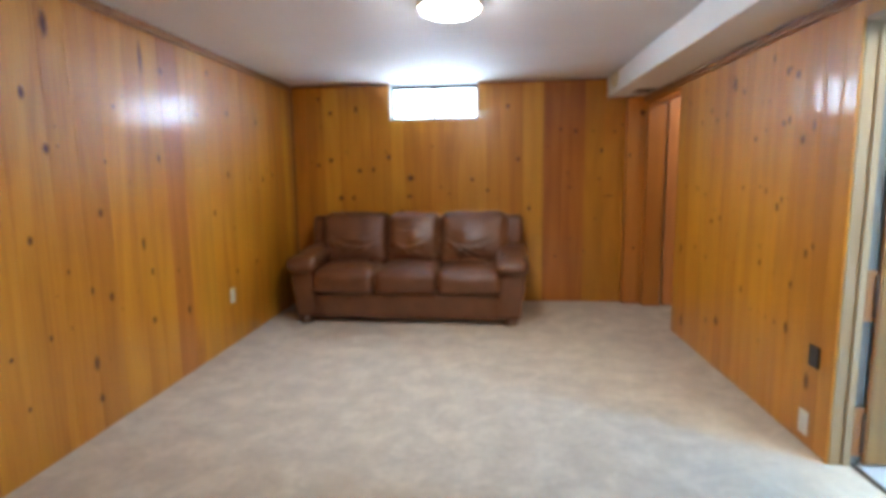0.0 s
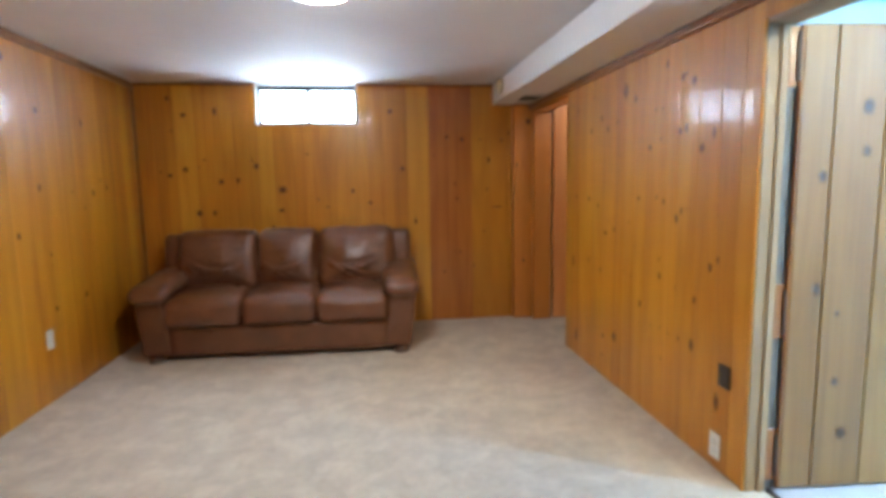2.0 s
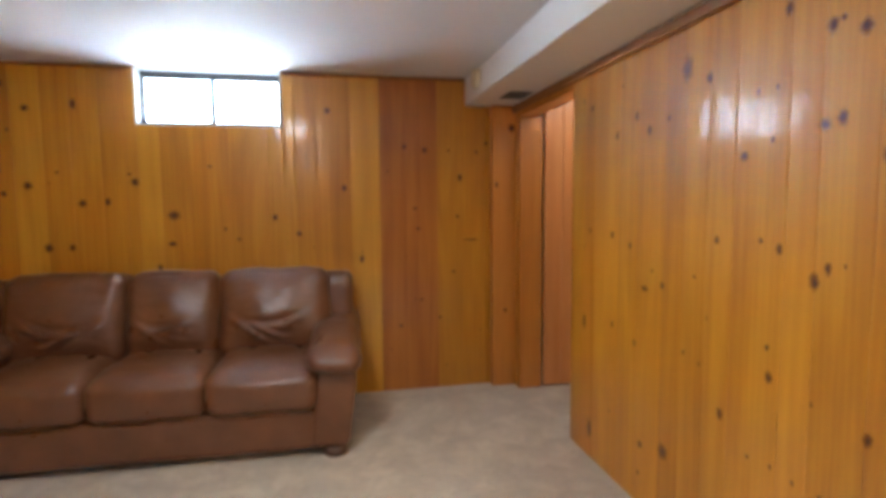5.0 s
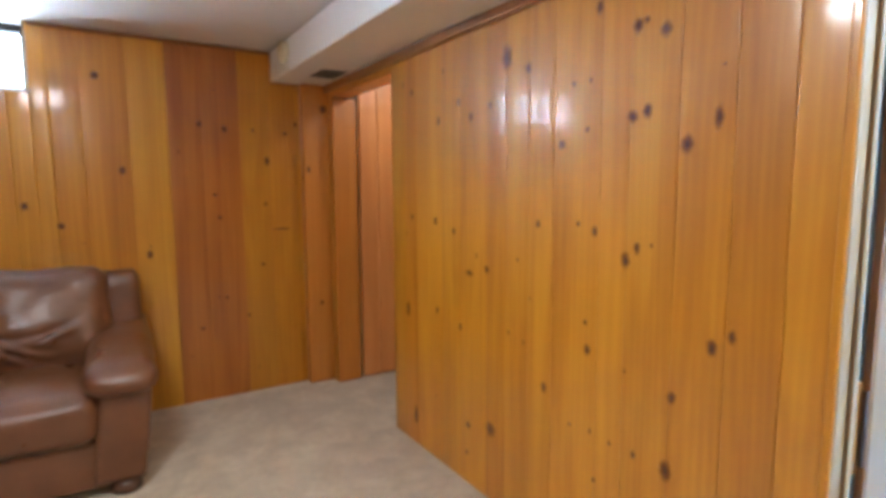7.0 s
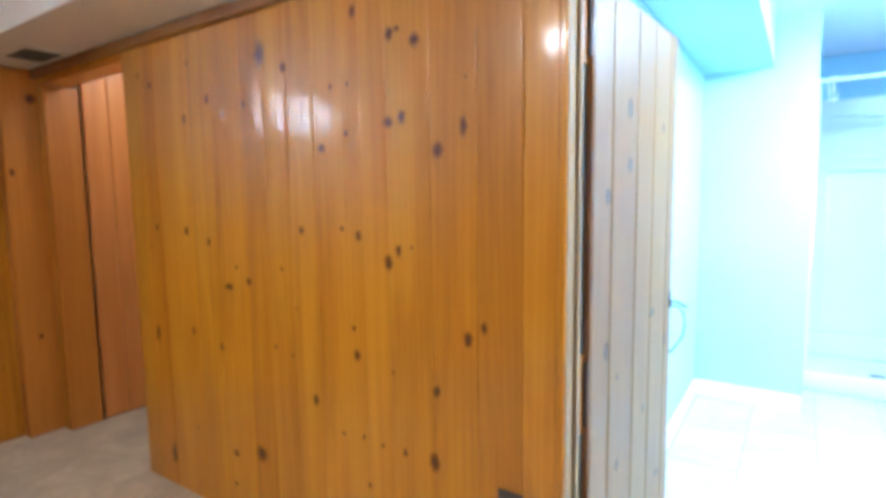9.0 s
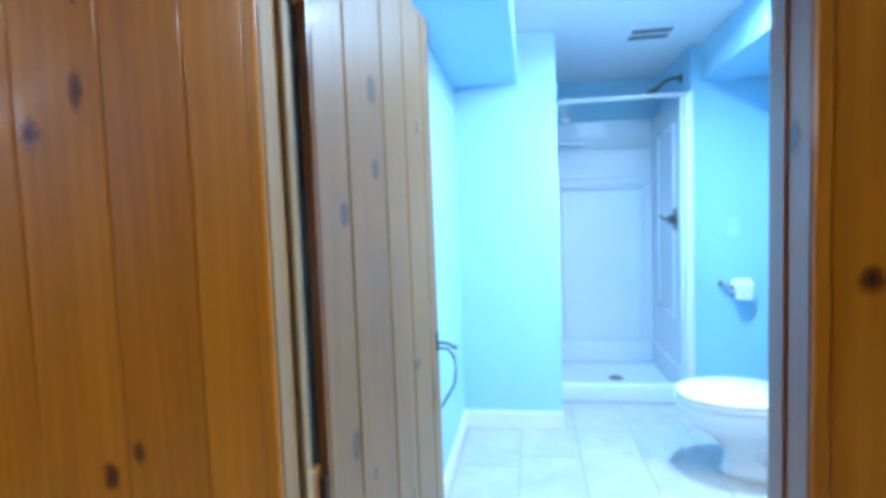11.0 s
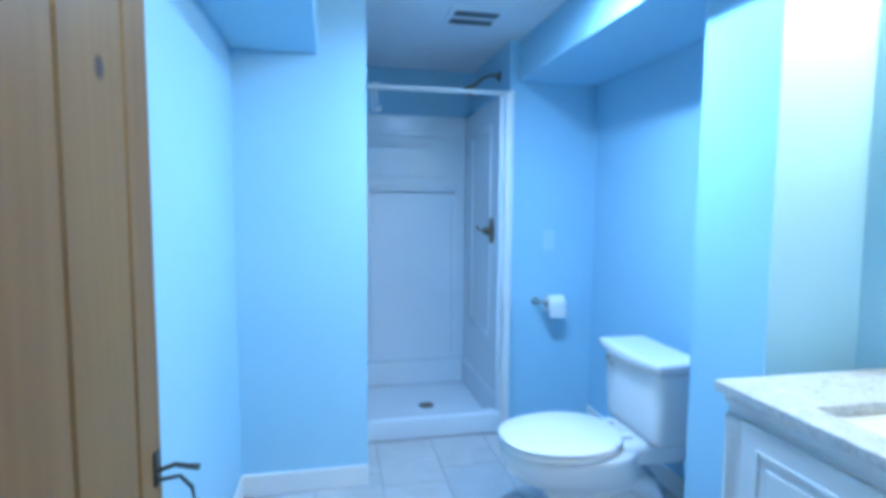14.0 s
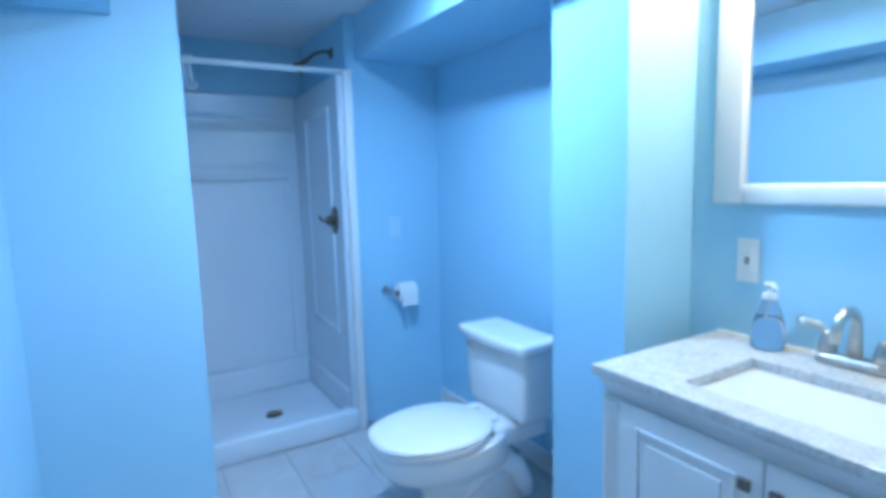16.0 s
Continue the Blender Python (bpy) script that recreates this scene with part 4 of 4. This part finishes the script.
part("tube", tube([(0, 0, 0.142), (0.006, 0.004, 0.088)], 0.0025, 6), WHITE_PLASTIC, soap)

outlet("ground_fault_outlet", "white ground-fault outlet with dark test buttons", (2.716, BV + 0.001, 1.118), 180, WHITE_PLASTIC, 0.068, 0.135, True)

mirror = thing("wall_mirror", "rectangular mirror in a broad white moulded frame", "mirror", (CX, BV + 0.001, 0))
MX, MZ0, MZ1, MF = 0.478, 1.29, 2.06, 0.095
part("glass", box((-MX + MF - 0.01, 0.004, MZ0 + 0.05), (MX - MF + 0.01, 0.010, MZ1 - 0.05)), MIRROR, mirror, "silvered mirror glass")
for lo, hi in (((-MX, 0, MZ0), (-MX + MF, 0.028, MZ1)), ((MX - MF, 0, MZ0), (MX, 0.028, MZ1)), ((-MX + MF, 0, MZ0), (MX - MF, 0.028, MZ0 + 0.06)), ((-MX + MF, 0, MZ1 - 0.06), (MX - MF, 0.028, MZ1))):
    part("frame_rail", box(lo, hi, 0.009, seg=3), WHITE_TRIM, mirror, "", True)

# lamps of the bathroom
bl = thing("bath_ceiling_light", "round lit ceiling lamp of cool white glass", "ceiling light", (3.34, 1.60, BH))
part("rim", lathe([(0.05, -0.001), (0.098, -0.003), (0.100, -0.024), (0.092, -0.026), (0.088, -0.006)], 32), NICKEL, bl, "", True)
part("shade", lathe([(0.084, -0.008), (0.080, -0.011), (0.05, -0.013), (0.02, -0.014), (0.004, -0.014)], 32), BATH_GLASS, bl, "lit frosted glass", True)
vl = thing("vanity_light", "nickel vanity bar with three lit glass globes", "wall light", (CX, BV + 0.001, 2.16))
part("bar", box((-0.31, 0, -0.03), (0.31, 0.03, 0.03), 0.006, seg=2), NICKEL, vl)
for i in (-1, 0, 1):
    g = part("socket", tube([(i * 0.24, 0.03, 0), (i * 0.24, 0.13, 0)], 0.018, 14), NICKEL, vl, "", True)
    part("globe", lathe([(0.012, -0.05), (0.04, -0.032), (0.05, 0), (0.04, 0.032), (0.012, 0.05)], 20, (i * 0.24, 0.165, 0)), VANITY_GLASS, g, "lit globe", True)

cv = thing("ceiling_vent", "white ceiling vent with two dark slots", "vent", (4.28, 1.595, BH))
part("frame", box((-0.13, -0.14, -0.010), (0.13, 0.14, 0), 0.004, seg=2), BATH_CEILING, cv)
for dx in (-0.055, 0.055):
    part("slot", box((dx - 0.035, -0.11, -0.0125), (dx + 0.035, 0.11, -0.0095)), GREY_SLOT, cv)
    for k in (-0.012, 0.012):
        part("slat", box((dx + k - 0.003, -0.11, -0.0145), (dx + k + 0.003, 0.11, -0.012), 0.0008), GREY_SLOT, cv)
rc = thing("ceiling_disc", "faint white round cover in the shower ceiling", "ceiling cover", (4.95, 1.75, BH))
part("disc", lathe([(0.075, 0), (0.075, -0.004), (0.06, -0.009), (0.004, -0.010)], 32), BATH_CEILING, rc, "", True)

# ---- pieces: floor tiles ----
small = {}
row_ys = [2.382 - 0.31 * k for k in range(-2, 7)]
for r, ty in enumerate(row_ys):
    tx = 3.72 - 0.457 * 5 + (0.33 if r % 2 else 0.0) - 0.457
    while tx < BE:
        x0, x1, y0, y1 = max(tx, 1.787), min(tx + 0.457, XT if ty < 1.2 else 4.53), max(ty - 0.31, BV), min(ty, BN)
        if x1 - x0 > 0.02 and y1 - y0 > 0.02:
            key = (round(x1 - x0, 3), round(y1 - y0, 3))
            if key not in small:
                small[key] = mesh_of(box((0.0018, 0.0018, -0.02), (key[0] - 0.0018, key[1] - 0.0018, 0), 0.0012), "tile", TILE)
            ob = new("tile", small[key])
            ob.matrix_basis = pose(x0, y0, 0)
            ob.parent = tiles
        tx += 0.457

# ---- pieces: pine boards ----
board_meshes = {}


def board_mesh(w, h, mat):
    """One tongue-and-groove board, its face slightly crowned and its long edges rounded over."""
    key = (round(w, 3), round(h, 3), mat.name)
    if key not in board_meshes:
        bm = bmesh.new()
        a, t, g, d = w / 2, 0.0145, 0.006, 0.0026
        across = [(-a, t - d), (-a + 0.2 * g, t - 0.55 * d), (-a + 0.5 * g, t - 0.2 * d), (-a + g, t - 0.0004), (-a * 0.5, t), (0, t + 0.0002)]
        across += [(-x, y) for x, y in across[-2::-1]]
        lo = [bm.verts.new((x, y, 0)) for x, y in across]
        hi = [bm.verts.new((x, y, h)) for x, y in across]
        for k in range(len(across) - 1):
            bm.faces.new((lo[k], hi[k], hi[k + 1], lo[k + 1])).smooth = True
        back = [[bm.verts.new((x, y, z)) for x, y in ((-a, t - d), (-a, 0), (a, 0), (a, t - d))] for z in (0, h)]
        for k in range(3):
            bm.faces.new((back[0][k], back[0][k + 1], back[1][k + 1], back[1][k]))
        bm.normal_update()
        for f in bm.faces:
            mid = f.calc_center_median()
            if f.normal.dot(mid - Vector((0, t / 2, h / 2))) < 0 and f.normal.y < 0.5 or (f.smooth and f.normal.y < 0):
                f.normal_flip()
        board_meshes[key] = mesh_of(bm, "board", mat)
    return board_meshes[key]


def clad(wall, edges, place, turn, z_of, mats):
    """Boards between successive edges; place(u) gives the back of the board; z_of(a, b) its height spans."""
    made = []
    for i, (a, b) in enumerate(zip(edges, edges[1:])):
        for z0, z1 in z_of(a, b):
            ob = new("board", board_mesh(b - a, z1 - z0, mats(i, a)))
            x, y = place((a + b) / 2)
            ob.matrix_basis = pose(x, y, z0, 0, 0, turn + random.uniform(-0.28, 0.28))
            ob.parent = wall
            made.append((a, b, z0, z1, ob))
    return made


def spread(start, end, widths=(0.10, 0.13, 0.15, 0.19)):
    """Board edges of mixed widths from start to end."""
    out, u = [start], start
    while end - u > 0.24:
        u += random.choice(widths)
        out.append(u)
    return out + [end]


def knots_on(made, knots, point, normal):
    """Knots given by (along, height, width, height in mm), each a part of the board it sits on."""
    for u, z, w, h in knots:
        for a, b, z0, z1, ob in made:
            if a <= u < b and z0 <= z < z1:
                k = knot_disc("knot", point(u, z), normal, random.uniform(1.65, 2.1) * w / 1000, random.uniform(1.65, 2.2) * h / 1000, None, KNOT)
                k.parent = ob
                k.matrix_parent_inverse = ob.matrix_basis.inverted()
                break


def sized(places, w, h):
    return [(u, z, random.uniform(0.8, 1.2) * w, random.uniform(0.8, 1.25) * h) for u, z in places]


def scatter(u0, u1, count, small=1.0):
    return [(random.uniform(u0, u1), random.uniform(0.1, 1.95), small * random.uniform(18, 34), small * random.uniform(22, 44)) for _ in range(count)]


random.seed(5)
full = lambda a, b: [(0.0, H - 0.001)]
# north wall
edges = [XL, -1.62, -1.45, -1.29, -1.135, -0.973, -0.833, -0.64, -0.466, -0.232, 0.005, 0.177, 0.316, 0.536, 0.731, 0.912, 1.129, 1.304, 1.475, 1.676]


def north_z(a, b):
    if b > WX[0] + 0.01 and a < WX[1] - 0.01:
        return [(0.0, WZ[0])]
    return [(0.0, H - 0.001)]


edges = sorted(set(edges + [WX[0], WX[1]]))
made = clad(wall_north, edges, lambda u: (u, YB + T - 0.0005), 180, north_z, lambda i, a: PINE_RED if 0.72 < a < 1.1 else PINE_LIGHT if (0.52 < a < 0.6 or 1.1 < a < 1.2 or i % 5 == 2) else PINE)
north_clear = [(-0.95, 1.34), (0.49, 1.42), (-1.49, 2.04), (-1.37, 1.90), (-1.11, 1.93), (-1.09, 1.33), (-0.79, 1.46), (-1.51, 1.39), (-1.38, 1.44), (-1.29, 1.06), (-1.16, 1.06), (-0.67, 0.92), (0.04, 1.23), (0.19, 1.12), (0.39, 1.93), (0.60, 0.94), (0.90, 1.70), (1.04, 1.68), (1.29, 1.49)]
north_pins = [(-1.47, 1.77), (-1.22, 1.52), (-0.82, 1.51), (-1.58, 1.42), (1.21, 1.68), (1.41, 1.67), (1.48, 1.73), (0.97, 1.28), (1.27, 1.22), (1.24, 0.83), (1.14, 0.51), (-0.35, 1.56), (-0.19, 1.09), (-0.27, 1.16), (0.99, 1.14), (0.86, 0.46), (1.01, 0.64)]
knots_on(made, [(-0.575, 1.25, 62, 58), (-0.59, 1.07, 50, 30), (1.37, 1.055, 95, 12)] + sized(north_clear, 34, 40) + sized(north_pins, 20, 22) + scatter(XL + 0.1, 1.45, 14, 0.35), lambda u, z: (u, YB - 0.0013, z), (0, -1, 0))
for u, z, kw, kh in ((1.645, 1.83, 85, 95), (1.535, 1.44, 40, 70), (1.60, 0.55, 42, 52)):
    knot_disc("knot", (u, YB - 0.0758, z), (0, -1, 0), kw / 1000, kh / 1000, casing, KNOT)

# east wall
edges = spread(YS, DOOR_Y0 - 0.022)
made = clad(wall_east, edges, lambda u: (XR + T - 0.0005, u), 90, lambda a, b: [(0.0, SOFF_Z)], lambda i, a: PINE)
knots_on(made, [(1.90, 1.18, 26, 30)] + scatter(0.2, 1.9, 20, 0.8), lambda u, z: (XR - 0.0013, u, z), (-1, 0, 0))
clad(wall_east, spread(DOOR_Y0 - 0.022, DOOR_Y1 + 0.022, (0.13, 0.17)), lambda u: (XR + T - 0.0005, u), 90, lambda a, b: [(DOOR_Z + 0.021, SOFF_Z)], lambda i, a: PINE)
edges = [DOOR_Y1 + 0.022, 2.784, 2.919, 3.072, 3.232, 3.335, 3.54, 3.666, 3.793, 3.914, 4.1, 4.25, 4.48, 4.60, HALL_Y0]
made = clad(wall_east, edges, lambda u: (XR + T - 0.0005, u), 90, lambda a, b: [(0.0, SOFF_Z)], lambda i, a: PINE_LIGHT if a > 4.05 and i % 2 else PINE)
east_clear = [(4.51, 1.77), (4.11, 1.67), (4.02, 1.60), (3.89, 1.63), (3.67, 1.73), (3.50, 1.45), (3.35, 1.85), (3.22, 1.51), (3.17, 1.52), (3.61, 1.18), (3.35, 1.17), (4.30, 1.16), (4.52, 1.17), (4.15, 1.12), (3.19, 1.13), (3.91, 0.98), (4.29, 0.74), (4.10, 0.70), (3.37, 0.78), (2.90, 0.93), (2.95, 0.89), (3.57, 0.59), (3.06, 0.72), (4.04, 0.27), (4.27, 1.61)]
east_pins = [(3.39, 1.49), (3.18, 1.77), (3.42, 1.19), (3.72, 1.04), (3.98, 1.03), (3.38, 0.87), (3.35, 0.51), (3.44, 0.50), (3.27, 0.50), (3.18, 0.50), (4.05, 0.14), (3.33, 0.35), (3.68, 0.73), (3.77, 0.75), (3.45, 1.64), (3.38, 1.64), (4.23, 1.82), (4.60, 1.82)]
east_large = [(3.79, 1.79, 46, 74), (3.12, 1.73, 34, 44), (2.96, 1.48, 22, 60), (3.23, 1.09, 30, 42), (3.07, 0.50, 36, 46), (3.88, 0.31, 52, 50), (4.50, 0.15, 34, 84), (3.045, 1.42, 33, 40), (4.03, 0.95, 44, 26), (3.21, 1.76, 32, 40), (4.57, 0.695, 32, 70), (2.87, 0.30, 30, 66)]
knots_on(made, east_large + sized(east_clear, 25, 31) + sized(east_pins, 14, 17) + scatter(2.75, 4.7, 8, 0.35), lambda u, z: (XR - 0.0013, u, z), (-1, 0, 0))
clad(wall_east, spread(HALL_Y0, HALL_Y1 + 0.017, (0.13, 0.17)), lambda u: (XR + T - 0.0005, u), 90, lambda a, b: [(HALL_Z, SOFF_Z)], lambda i, a: PINE)
clad(wall_east, [HALL_Y1 + 0.017, YB - 0.077], lambda u: (XR + T - 0.0005, u), 90, lambda a, b: [(0, SOFF_Z)], lambda i, a: PINE)

# west wall
edges = spread(YS, 2.634) + [2.801, 3.001, 3.2, 3.365, 3.517, 3.717, 3.824, 4.04, 4.276, 4.42, 4.569, 4.74, 4.93, 5.10, 5.29, 5.46, 5.60, YB - 0.001]
made = clad(wall_west, edges, lambda u: (XL - T + 0.0005, u), -90, full, lambda i, a: PINE_RED if 3.5 < a < 3.6 else PINE_LIGHT if i % 9 == 1 else PINE)
west_clear = [(2.52, 1.65), (3.54, 1.92), (4.09, 2.01), (2.92, 1.11), (3.45, 1.40), (4.07, 1.03), (4.31, 1.30), (4.94, 1.26), (4.36, 0.55), (4.72, 0.57), (3.30, 0.74), (2.81, 0.73), (2.94, 0.67), (3.28, 0.45), (2.80, 0.17), (3.65, 0.42), (4.35, 1.76), (4.86, 1.74), (5.15, 1.30)]
west_pins = [(2.99, 1.37), (5.06, 1.35), (2.38, 0.30), (4.81, 1.16), (3.90, 1.70), (3.09, 1.66), (2.32, 0.54), (2.67, 0.85), (2.53, 0.57), (4.67, 1.27), (4.36, 0.89), (3.56, 0.70)]
west_large = [(2.68, 1.97, 40, 120), (3.35, 1.96, 34, 150), (2.62, 1.42, 34, 54), (2.48, 1.02, 30, 36), (3.24, 0.91, 30, 64), (2.79, 0.36, 34, 60)]
knots_on(made, west_large + sized(west_clear, 32, 42) + sized(west_pins, 19, 24) + scatter(2.3, 5.6, 22, 0.4) + scatter(0.6, 2.2, 20, 0.8), lambda u, z: (XL + 0.0013, u, z), (1, 0, 0))

# south wall, behind the start of the walk
clad(wall_south, spread(XL, XR), lambda u: (u, YS - T + 0.0005), 0, full, lambda i, a: PINE)
